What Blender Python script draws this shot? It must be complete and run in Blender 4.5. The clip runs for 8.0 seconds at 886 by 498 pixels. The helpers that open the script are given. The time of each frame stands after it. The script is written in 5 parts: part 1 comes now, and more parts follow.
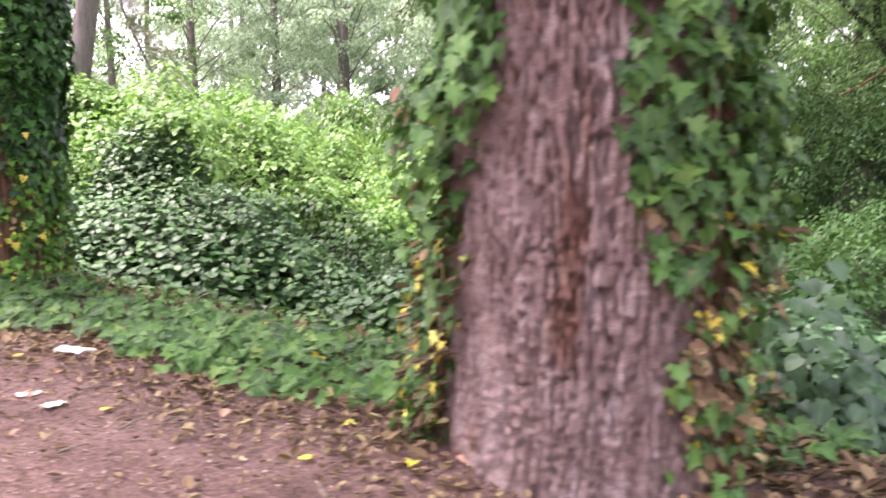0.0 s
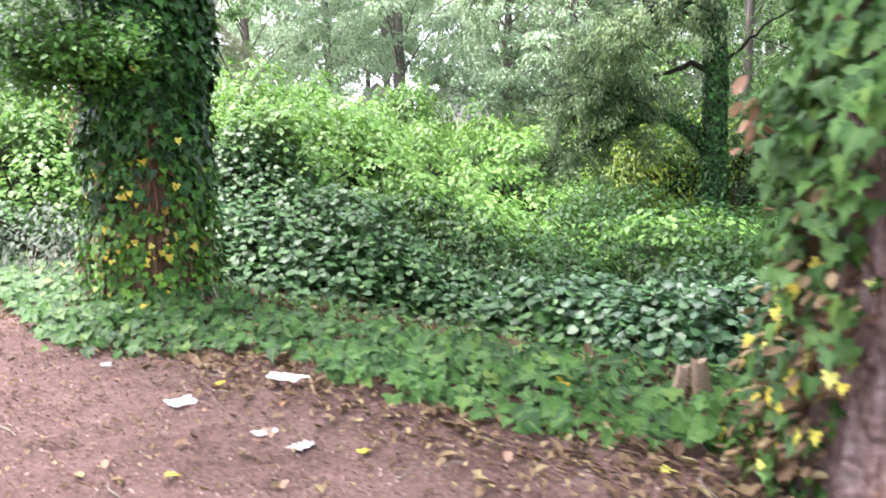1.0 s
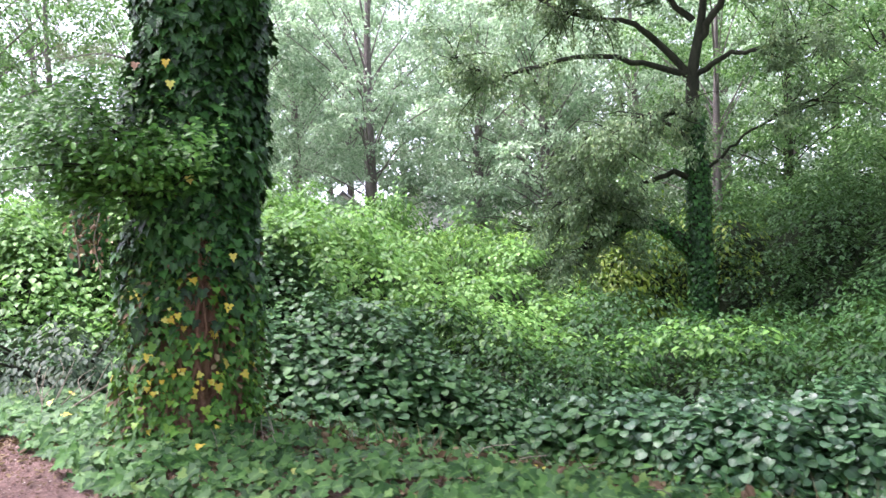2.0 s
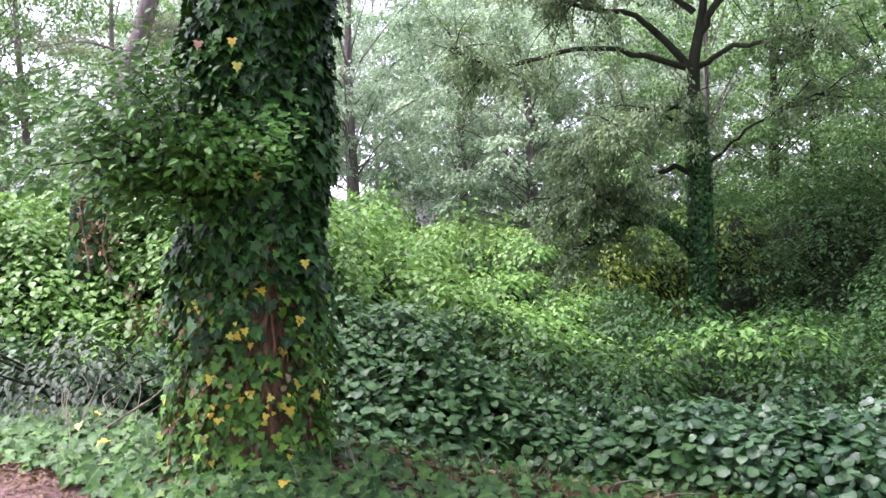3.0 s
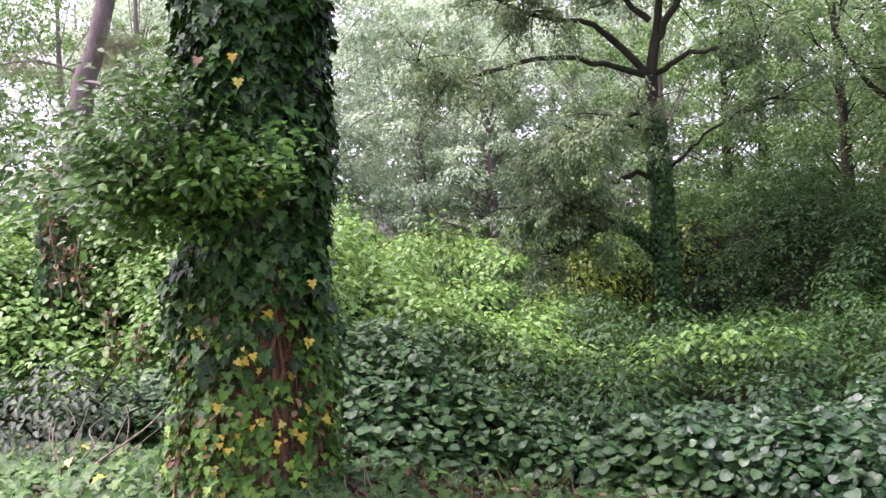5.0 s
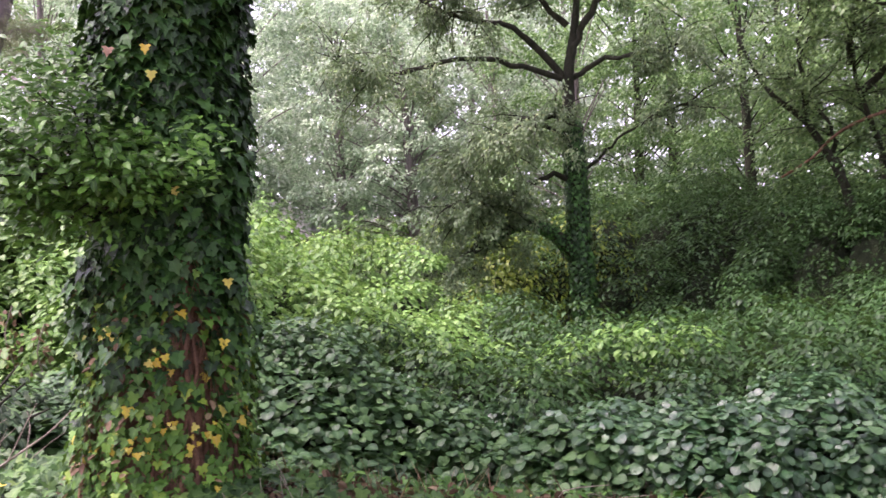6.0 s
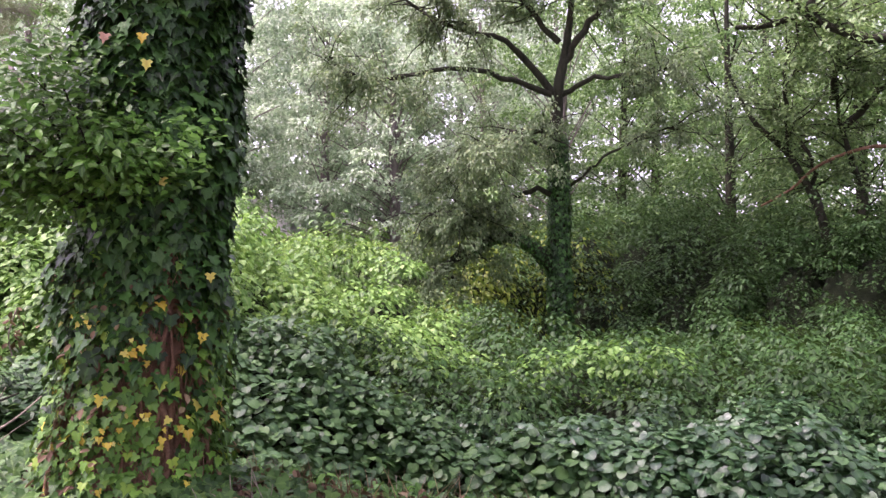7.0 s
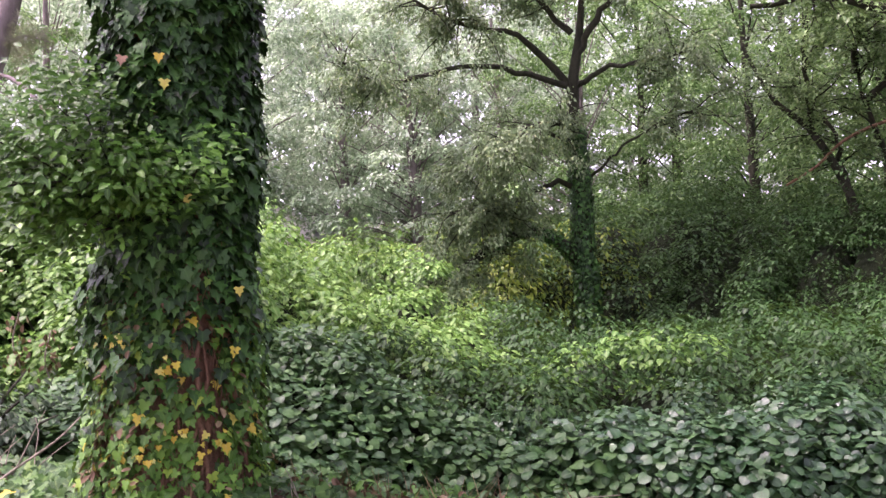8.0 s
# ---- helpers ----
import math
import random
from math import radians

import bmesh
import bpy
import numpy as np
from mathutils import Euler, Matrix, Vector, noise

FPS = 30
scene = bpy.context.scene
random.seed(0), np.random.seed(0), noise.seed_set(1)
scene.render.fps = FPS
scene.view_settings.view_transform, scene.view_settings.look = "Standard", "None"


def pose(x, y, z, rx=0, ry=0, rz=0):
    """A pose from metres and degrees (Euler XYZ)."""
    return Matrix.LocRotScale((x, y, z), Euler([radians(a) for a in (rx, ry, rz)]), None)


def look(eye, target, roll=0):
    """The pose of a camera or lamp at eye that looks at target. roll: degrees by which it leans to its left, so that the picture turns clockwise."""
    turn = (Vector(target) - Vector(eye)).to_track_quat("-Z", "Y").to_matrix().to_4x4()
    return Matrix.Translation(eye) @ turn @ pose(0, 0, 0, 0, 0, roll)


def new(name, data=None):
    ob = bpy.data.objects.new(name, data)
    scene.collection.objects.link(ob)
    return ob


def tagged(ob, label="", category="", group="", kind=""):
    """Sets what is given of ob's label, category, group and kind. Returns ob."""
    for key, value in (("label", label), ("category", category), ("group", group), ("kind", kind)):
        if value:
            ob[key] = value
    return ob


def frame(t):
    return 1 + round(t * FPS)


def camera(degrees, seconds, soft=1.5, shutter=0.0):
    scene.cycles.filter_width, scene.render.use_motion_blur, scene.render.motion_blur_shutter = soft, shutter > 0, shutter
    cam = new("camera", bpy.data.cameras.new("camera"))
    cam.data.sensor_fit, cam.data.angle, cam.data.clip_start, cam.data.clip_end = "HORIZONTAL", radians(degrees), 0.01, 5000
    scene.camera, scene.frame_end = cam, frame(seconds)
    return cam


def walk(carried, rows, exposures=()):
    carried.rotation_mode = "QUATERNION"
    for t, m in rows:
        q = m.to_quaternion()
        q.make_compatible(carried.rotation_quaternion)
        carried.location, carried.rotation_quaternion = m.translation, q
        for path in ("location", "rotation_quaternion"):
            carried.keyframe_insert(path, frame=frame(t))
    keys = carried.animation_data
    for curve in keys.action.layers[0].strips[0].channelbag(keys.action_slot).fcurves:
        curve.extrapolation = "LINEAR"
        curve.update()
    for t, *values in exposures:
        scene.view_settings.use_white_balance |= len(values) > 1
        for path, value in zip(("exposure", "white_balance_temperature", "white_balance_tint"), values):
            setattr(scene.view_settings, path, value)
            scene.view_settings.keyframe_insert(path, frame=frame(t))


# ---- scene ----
cam = camera(59.6, 8.0, soft=1.45, shutter=0.4)
PATH = [
    (0, (0.034, -1.884, 1.232), (0.779, -0.046, 0.972), -0.0),
    (0.5, (-0.432, -1.518, 1.26), (0.251, 0.333, 0.934), -2.2),
    (1, (-0.8, -1.042, 1.293), (-0.149, 0.828, 1.01), -1.6),
    (1.5, (-1.185, -0.6, 1.327), (-0.39, 1.228, 1.161), -1.5),
    (1.8, (-1.363, -0.339, 1.358), (-0.54, 1.476, 1.197), 0.2),
    (2, (-1.461, -0.254, 1.371), (-0.687, 1.59, 1.357), -2.1),
    (2.2, (-1.573, -0.087, 1.397), (-0.78, 1.748, 1.337), -2.1),
    (3.3, (-2.062, 0.736, 1.47), (-1.171, 2.527, 1.477), -3.5),
    (3.5, (-2.087, 0.752, 1.473), (-1.158, 2.523, 1.511), -6.0),
    (4, (-2.161, 0.837, 1.489), (-1.241, 2.612, 1.447), -5.7),
    (4.5, (-2.218, 0.858, 1.495), (-1.289, 2.629, 1.48), -4.3),
    (5.8, (-2.242, 0.849, 1.512), (-1.161, 2.532, 1.485), -4.4),
    (6, (-2.241, 0.856, 1.511), (-1.107, 2.503, 1.483), -3.7),
    (6.5, (-2.262, 0.86, 1.512), (-1.108, 2.493, 1.509), -2.4),
    (7, (-2.282, 0.859, 1.51), (-1.103, 2.474, 1.501), -0.2),
    (7.5, (-2.288, 0.879, 1.508), (-1.137, 2.514, 1.485), -1.0),
    (8, (-2.284, 0.88, 1.527), (-1.154, 2.53, 1.516), -3.5),
]
walk(cam, [(t, look(eye, target, roll)) for t, eye, target, roll in PATH],
     exposures=[(0.0, 3.38, 6700, 36), (1.2, 3.28, 6200, 22), (2.2, 2.8, 6000, 28), (4.5, 2.63, 6250, 44), (8.0, 2.68, 6450, 55)])

# ---- daylight under a bright overcast sky ----
SUN_EL, SUN_AZ = radians(66), radians(306)
world = bpy.data.worlds.new("overcast_sky")
scene.world = world
world.use_nodes = True
wn = world.node_tree
sky = wn.nodes.new("ShaderNodeTexSky")
sky.sky_type = "NISHITA"
sky.sun_disc = False
sky.sun_elevation, sky.sun_rotation = SUN_EL, SUN_AZ
sky.air_density, sky.dust_density, sky.ozone_density = 0.55, 2.2, 0.3
veil = wn.nodes.new("ShaderNodeHueSaturation")
veil.inputs["Saturation"].default_value = 0.35
wn.links.new(sky.outputs[0], veil.inputs["Color"])
wn.links.new(veil.outputs[0], wn.nodes["Background"].inputs[0])
wn.nodes["Background"].inputs[1].default_value = 0.15
sun_data = bpy.data.lights.new("sun", "SUN")
sun_data.energy, sun_data.angle, sun_data.color = 1.5, radians(25), (1.0, 0.95, 0.88)
sun = new("sun", sun_data)
sun_dir = Vector((math.sin(SUN_AZ) * math.cos(SUN_EL), math.cos(SUN_AZ) * math.cos(SUN_EL), math.sin(SUN_EL)))
sun.matrix_world = look(sun_dir * 60, (0, 0, 0))

rng = np.random.default_rng(7)


# ---- materials ----
def mat(name):
    m = bpy.data.materials.new(name)
    m.use_nodes = True
    nt = m.node_tree
    return m, nt, nt.nodes["Principled BSDF"]


def ramp(nt, stops):
    r = nt.nodes.new("ShaderNodeValToRGB")
    el = r.color_ramp.elements
    while len(el) < len(stops):
        el.new(0.5)
    for e, (p, c) in zip(el, stops):
        e.position, e.color = p, (*c, 1)
    return r


def noise_tex(nt, scale, detail=5.0, rough=0.6, stretch=None):
    tc = nt.nodes.new("ShaderNodeTexCoord")
    n = nt.nodes.new("ShaderNodeTexNoise")
    n.inputs["Scale"].default_value, n.inputs["Detail"].default_value = scale, detail
    n.inputs["Roughness"].default_value = rough
    if stretch:
        mp = nt.nodes.new("ShaderNodeMapping")
        mp.inputs["Scale"].default_value = stretch
        nt.links.new(tc.outputs["Object"], mp.inputs[0])
        nt.links.new(mp.outputs[0], n.inputs["Vector"])
    else:
        nt.links.new(tc.outputs["Object"], n.inputs["Vector"])
    return n


def mixc(nt, fac, a, b, mode="MIX"):
    x = nt.nodes.new("ShaderNodeMix")
    x.data_type, x.blend_type = "RGBA", mode
    for sock, v in ((x.inputs[0], fac), (x.inputs[6], a), (x.inputs[7], b)):
        if hasattr(v, "is_output"):
            nt.links.new(v, sock)
        else:
            sock.default_value = v if isinstance(v, float) else (*v, 1)
    return x.outputs[2]


def bump(nt, bs, height, strength, dist):
    b = nt.nodes.new("ShaderNodeBump")
    b.inputs["Strength"].default_value, b.inputs["Distance"].default_value = strength, dist
    nt.links.new(height, b.inputs["Height"])
    nt.links.new(b.outputs[0], bs.inputs["Normal"])


def leaf_mat(name, stops, rough=0.45, spec=0.5, glow=0.3, rib=(0.2, 0.3, 0.1), patch=0.5):
    """Leaves: a colour per leaf, paler ribs, blotches, gloss, and light let through the blade."""
    m, nt, bs = mat(name)
    geo, oi = nt.nodes.new("ShaderNodeNewGeometry"), nt.nodes.new("ShaderNodeObjectInfo")
    add = nt.nodes.new("ShaderNodeMath")
    add.operation = "ADD"
    nt.links.new(geo.outputs["Random Per Island"], add.inputs[0])
    nt.links.new(oi.outputs["Random"], add.inputs[1])
    fr = nt.nodes.new("ShaderNodeMath")
    fr.operation = "FRACT"
    nt.links.new(add.outputs[0], fr.inputs[0])
    r = ramp(nt, stops)
    nt.links.new(fr.outputs[0], r.inputs[0])
    at = nt.nodes.new("ShaderNodeAttribute")
    at.attribute_name = "rib"
    sq = nt.nodes.new("ShaderNodeMath")
    sq.operation = "POWER"
    nt.links.new(at.outputs["Fac"], sq.inputs[0])
    sq.inputs[1].default_value = 5.0
    k = nt.nodes.new("ShaderNodeMath")
    k.operation = "MULTIPLY"
    nt.links.new(sq.outputs[0], k.inputs[0])
    k.inputs[1].default_value = 0.6
    col = mixc(nt, k.outputs[0], r.outputs[0], rib)
    n = noise_tex(nt, 0.55, 3.0)
    big = ramp(nt, [(0.35, (1 - patch * 0.6,) * 3), (0.65, (1.0, 1.0, 1.0))])
    nt.links.new(n.outputs[0], big.inputs[0])
    col = mixc(nt, 1.0, col, big.outputs[0], "MULTIPLY")
    nt.links.new(col, bs.inputs["Base Color"])
    bs.inputs["Roughness"].default_value = rough
    bs.inputs["Specular IOR Level"].default_value = spec
    n2 = noise_tex(nt, 70.0, 2.0)
    bump(nt, bs, n2.outputs[0], 0.35, 0.01)
    tr = nt.nodes.new("ShaderNodeBsdfTranslucent")
    warm = mixc(nt, 0.12, col, (0.3, 0.48, 0.08))
    nt.links.new(warm, tr.inputs[0])
    mx = nt.nodes.new("ShaderNodeMixShader")
    mx.inputs[0].default_value = glow
    nt.links.new(bs.outputs[0], mx.inputs[1])
    nt.links.new(tr.outputs[0], mx.inputs[2])
    nt.links.new(mx.outputs[0], nt.nodes["Material Output"].inputs[0])
    return m


def rough_mat(name, stops, scale, bumps=0.6, dist=0.02, rough=0.9, stretch=None, spots=None, fine=90.0):
    m, nt, bs = mat(name)
    n = noise_tex(nt, scale, 8.0, 0.65, stretch)
    r = ramp(nt, stops)
    nt.links.new(n.outputs[0], r.inputs[0])
    col = r.outputs[0]
    if spots:
        n3 = noise_tex(nt, spots[0], 4.0, 0.6, stretch)
        r3 = ramp(nt, [(spots[2], (0, 0, 0)), (spots[2] + 0.08, (1, 1, 1))])
        nt.links.new(n3.outputs[0], r3.inputs[0])
        col = mixc(nt, r3.outputs[0], col, spots[1])
    n2 = noise_tex(nt, fine, 6.0, 0.7)
    r2 = ramp(nt, [(0.3, (0.6, 0.6, 0.6)), (0.7, (1.25, 1.2, 1.2))])
    nt.links.new(n2.outputs[0], r2.inputs[0])
    col = mixc(nt, 1.0, col, r2.outputs[0], "MULTIPLY")
    nt.links.new(col, bs.inputs["Base Color"])
    bs.inputs["Roughness"].default_value = rough
    bs.inputs["Specular IOR Level"].default_value = 0.25
    bump(nt, bs, n2.outputs[0], bumps, dist)
    return m


M_OAK = rough_mat("oak_bark", [(0.28, (0.17, 0.104, 0.09)), (0.5, (0.42, 0.3, 0.275)), (0.7, (0.6, 0.5, 0.48))], 14, 1.0, 0.02, 0.8, (1, 1, 0.3), (4.0, (0.29, 0.155, 0.11), 0.6), 150.0)
M_BARK = rough_mat("dark_bark", [(0.3, (0.012, 0.015, 0.008)), (0.7, (0.048, 0.052, 0.03))], 7, 0.9, 0.02, 0.9, (1, 1, 0.3))
M_GREYBARK = rough_mat("grey_bark", [(0.3, (0.1, 0.09, 0.082)), (0.7, (0.26, 0.23, 0.215))], 6, 0.9, 0.03, 0.9, (1, 1, 0.25))
M_VINEBARK = rough_mat("brown_vine_bark", [(0.3, (0.11, 0.068, 0.042)), (0.7, (0.3, 0.18, 0.105))], 20, 0.9, 0.02, 0.9, (1, 1, 0.2))
M_TWIG = rough_mat("dry_twig", [(0.3, (0.14, 0.125, 0.09)), (0.7, (0.36, 0.325, 0.25))], 25, 0.5, 0.004, 0.85)
M_STUMP = rough_mat("weathered_wood", [(0.3, (0.2, 0.14, 0.09)), (0.7, (0.46, 0.36, 0.26))], 14, 0.7, 0.01, 0.85, (1, 1, 0.25))
# Near-black: shade beneath and between the vine leaves, put into a colour.
M_UNDER = rough_mat("undergrowth_shade", [(0.3, (0.006, 0.012, 0.004)), (0.7, (0.022, 0.034, 0.012))], 5, 0.8, 0.05, 1.0)
M_ROOF = rough_mat("pale_shingle", [(0.3, (0.5, 0.49, 0.5)), (0.7, (0.62, 0.61, 0.62))], 3, 0.3, 0.02, 0.8)
M_SIDING = rough_mat("white_siding", [(0.3, (0.78, 0.76, 0.75)), (0.7, (0.86, 0.84, 0.83))], 2, 0.1, 0.01, 0.6)
M_PAPER = rough_mat("crumpled_paper", [(0.3, (0.72, 0.72, 0.72)), (0.7, (0.85, 0.85, 0.85))], 12, 0.3, 0.004, 0.6)
M_WIRE = rough_mat("cable", [(0.3, (0.03, 0.03, 0.03)), (0.7, (0.06, 0.06, 0.06))], 4, 0.1, 0.002, 0.5)
M_GLASS, _nt, _bs = mat("window_glass")
_bs.inputs["Base Color"].default_value = (0.02, 0.025, 0.03, 1)
_bs.inputs["Roughness"].default_value = 0.06

L_IVY = leaf_mat("dark_ivy_leaf", [(0, (0.0058, 0.0301, 0.0069)), (0.36, (0.0141, 0.0659, 0.0124)), (0.66, (0.0354, 0.132, 0.0235)), (1, (0.0837, 0.255, 0.0483))], 0.46, 0.33, 0.08, (0.07, 0.21, 0.045))
L_IVY2 = leaf_mat("light_ivy_leaf", [(0, (0.0298, 0.0935, 0.0255)), (0.5, (0.0638, 0.178, 0.0382)), (0.9, (0.111, 0.255, 0.0553)), (1, (0.187, 0.323, 0.068))], 0.45, 0.3, 0.22, (0.2, 0.36, 0.1))
L_YEL = leaf_mat("yellowed_leaf", [(0, (0.578, 0.432, 0.039)), (0.6, (0.756, 0.66, 0.078)), (1, (0.693, 0.744, 0.208))], 0.5, 0.4, 0.25, (0.6, 0.5, 0.15), 0.1)
L_DEAD = leaf_mat("dead_brown_leaf", [(0, (0.0792, 0.0432, 0.021)), (0.5, (0.176, 0.113, 0.0585)), (0.85, (0.282, 0.205, 0.109)), (1, (0.422, 0.356, 0.18))], 0.7, 0.3, 0.1, (0.25, 0.15, 0.1))
L_PALE = leaf_mat("dry_pink_leaf", [(0.0, (0.5, 0.28, 0.18)), (1.0, (0.66, 0.42, 0.3))], 0.6, 0.3, 0.25, (0.6, 0.4, 0.3))
L_KUD = leaf_mat("kudzu_leaf", [(0, (0.019, 0.0782, 0.0277)), (0.6, (0.0471, 0.145, 0.0479)), (1, (0.106, 0.24, 0.0781))], 0.36, 0.62, 0.18, (0.115, 0.23, 0.095), 0.35)
L_KUDM = leaf_mat("mound_kudzu_leaf", [(0, (0.016, 0.062, 0.018)), (0.6, (0.042, 0.125, 0.034)), (1, (0.09, 0.2, 0.055))], 0.45, 0.3, 0.2, (0.1, 0.2, 0.07), 0.35)
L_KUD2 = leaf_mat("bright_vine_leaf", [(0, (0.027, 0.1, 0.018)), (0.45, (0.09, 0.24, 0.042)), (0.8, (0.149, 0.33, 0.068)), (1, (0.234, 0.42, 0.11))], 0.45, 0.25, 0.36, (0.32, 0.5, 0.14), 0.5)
L_SHRUB = leaf_mat("shrub_leaf", [(0, (0.0274, 0.108, 0.0132)), (0.6, (0.0684, 0.225, 0.0263)), (1, (0.146, 0.361, 0.0528))], 0.4, 0.38, 0.22, (0.152, 0.352, 0.063))
L_LAUREL = leaf_mat("laurel_leaf", [(0, (0.0156, 0.0405, 0.0207)), (0.7, (0.0413, 0.081, 0.0413)), (1, (0.0926, 0.135, 0.0685))], 0.5, 0.2, 0.1, (0.135, 0.18, 0.108))
L_OLIVE = leaf_mat("olive_oak_leaf", [(0, (0.0656, 0.117, 0.0428)), (0.5, (0.122, 0.216, 0.0795)), (0.85, (0.182, 0.322, 0.128)), (1, (0.288, 0.373, 0.139))], 0.5, 0.35, 0.35, (0.323, 0.403, 0.262))
# Distance haze is put into this leaf colour for the far trees.
L_FAR = leaf_mat("hazed_canopy_leaf", [(0, (0.194, 0.302, 0.185)), (0.5, (0.388, 0.557, 0.345)), (1, (0.605, 0.706, 0.545))], 0.5, 0.4, 0.48, (0.695, 0.72, 0.591))
L_WOOD = leaf_mat("woodland_leaf", [(0, (0.049, 0.122, 0.0368)), (0.5, (0.112, 0.243, 0.0736)), (1, (0.252, 0.432, 0.148))], 0.4, 0.3, 0.38, (0.4, 0.48, 0.22))
# Vine leaf darkened: the shade under the trees is in the colour itself.
L_MID = leaf_mat("shade_toned_vine_leaf", [(0, (0.00503, 0.0283, 0.00599)), (0.5, (0.0114, 0.0514, 0.00952)), (1, (0.0267, 0.095, 0.0176))], 0.52, 0.18, 0.22, (0.085, 0.18, 0.05), 0.45)
L_IVYLOW = leaf_mat("weathered_ivy_leaf", [(0, (0.0352, 0.103, 0.0174)), (0.5, (0.0763, 0.22, 0.0306)), (0.9, (0.153, 0.352, 0.048)), (1, (0.282, 0.44, 0.0524))], 0.48, 0.3, 0.14, (0.139, 0.29, 0.0485))
L_IVYG = leaf_mat("ground_ivy_leaf", [(0, (0.0233, 0.0765, 0.0202)), (0.5, (0.0513, 0.143, 0.0313)), (0.9, (0.0935, 0.22, 0.0506)), (1, (0.177, 0.295, 0.0644))], 0.48, 0.22, 0.2, (0.202, 0.37, 0.092))
# Woodland leaf darkened: shade under the trees is put into the scrub's colour.
L_SCRUB = leaf_mat("shade_toned_scrub_leaf", [(0, (0.0168, 0.0585, 0.0165)), (0.5, (0.0396, 0.114, 0.0323)), (1, (0.0945, 0.206, 0.066))], 0.45, 0.22, 0.3, (0.2, 0.27, 0.1))
# Light falling through the thicket is put into this yellow-green leaf colour.
L_BACKLIT = leaf_mat("backlit_thicket_leaf", [(0, (0.072, 0.144, 0.014)), (0.5, (0.144, 0.245, 0.0245)), (1, (0.259, 0.331, 0.049))], 0.45, 0.25, 0.42, (0.3, 0.42, 0.08), 0.4)
L_CHIP = leaf_mat("bark_chip", [(0.0, (0.05, 0.03, 0.025)), (0.4, (0.17, 0.095, 0.075)), (0.7, (0.3, 0.18, 0.15)), (0.92, (0.42, 0.31, 0.27)), (1.0, (0.68, 0.58, 0.52))], 0.8, 0.25, 0.05, (0.2, 0.12, 0.1), 0.2)
# Lighter copy of the bright vine leaf: the hill's sunlight is in the colour.
L_HILL = leaf_mat("sunlit_hillside_leaf", [(0, (0.0667, 0.183, 0.0404)), (0.5, (0.171, 0.354, 0.0722)), (1, (0.37, 0.563, 0.144))], 0.45, 0.25, 0.36, (0.343, 0.524, 0.131), 0.5)
L_NEEDLE = leaf_mat("pine_needle", [(0.0, (0.135, 0.15, 0.0816)), (1.0, (0.252, 0.28, 0.168))], 0.5, 0.4, 0.3, (0.2, 0.2, 0.1))


# ---- mesh tools ----
def mesh_np(name, v, f, material, rib=None, smooth=True):
    v, f = np.asarray(v, np.float32), np.asarray(f, np.int32)
    n = f.shape[1]
    me = bpy.data.meshes.new(name)
    me.vertices.add(len(v))
    me.vertices.foreach_set("co", v.ravel())
    me.loops.add(f.size)
    me.loops.foreach_set("vertex_index", f.ravel())
    me.polygons.add(len(f))
    me.polygons.foreach_set("loop_start", np.arange(0, f.size, n, dtype=np.int32))
    me.polygons.foreach_set("use_smooth", np.full(len(f), smooth))
    if rib is not None:
        me.attributes.new("rib", "FLOAT", "POINT").data.foreach_set("value", np.asarray(rib, np.float32))
    me.update(calc_edges=True)
    me.materials.append(material)
    return me


def part(name, me, parent=None, label="", kind=""):
    ob = new(name, me)
    if parent is not None:
        ob.parent = parent
    return tagged(ob, label, kind=kind)


def thing(name, label, category, group="", kind="", at=(0, 0, 0)):
    ob = tagged(new(name), label, category, group, kind)
    ob.location = at
    ob.empty_display_size = 0.2
    return ob


def join(chunks):
    vs, fs, rs, n = [], [], [], 0
    for c in chunks:
        vs.append(c[0]), fs.append(np.asarray(c[1]) + n)
        if len(c) > 2:
            rs.append(c[2])
        n += len(c[0])
    return (np.concatenate(vs), np.concatenate(fs)) + ((np.concatenate(rs),) if rs else ())


def unit(a):
    return a / np.maximum(np.linalg.norm(a, axis=-1, keepdims=True), 1e-9)


def leaf_shape(mid, side, tris, fold, droop):
    """A folded blade: midrib points, the right side's points and its triangles; the left side mirrors it."""
    nm, ns = len(mid), len(side)
    v = [(0, y) for y in mid] + list(side) + [(-x, y) for x, y in side]
    left = {**{i: i for i in range(nm)}, **{nm + i: nm + ns + i for i in range(ns)}}
    f = list(tris) + [(left[a], left[c], left[b]) for a, b, c in tris]
    v = np.array([(x, y, abs(x) * fold - droop * y * y) for x, y in v], float)
    rib = np.array([1.0] * nm + [0.0] * (2 * ns))
    return v, np.array(f), rib


HEART = leaf_shape((0, 0.35, 0.7, 1.0), ((0.27, -0.1), (0.5, 0.15), (0.5, 0.5), (0.3, 0.84)),
                   ((0, 4, 1), (4, 5, 1), (5, 6, 1), (6, 2, 1), (6, 7, 2), (7, 3, 2)), 0.22, 0.28)
ROUND = leaf_shape((0, 0.32, 0.68, 0.99), ((0.3, -0.08), (0.53, 0.2), (0.53, 0.56), (0.35, 0.84)),
                   ((0, 4, 1), (4, 5, 1), (5, 6, 1), (6, 2, 1), (6, 7, 2), (7, 3, 2)), 0.14, 0.28)
IVY = leaf_shape((0.0, 0.35, 1.0), ((0.28, -0.16), (0.58, 0.06), (0.33, 0.26), (0.42, 0.5), (0.17, 0.62)),
                 ((0, 3, 1), (3, 4, 1), (4, 5, 1), (5, 6, 1), (6, 7, 1), (7, 2, 1)), 0.18, 0.22)
OVAL = leaf_shape((0.0, 0.5, 1.0), ((0.24, 0.25), (0.24, 0.65)), ((0, 3, 1), (3, 4, 1), (4, 2, 1)), 0.3, 0.3)
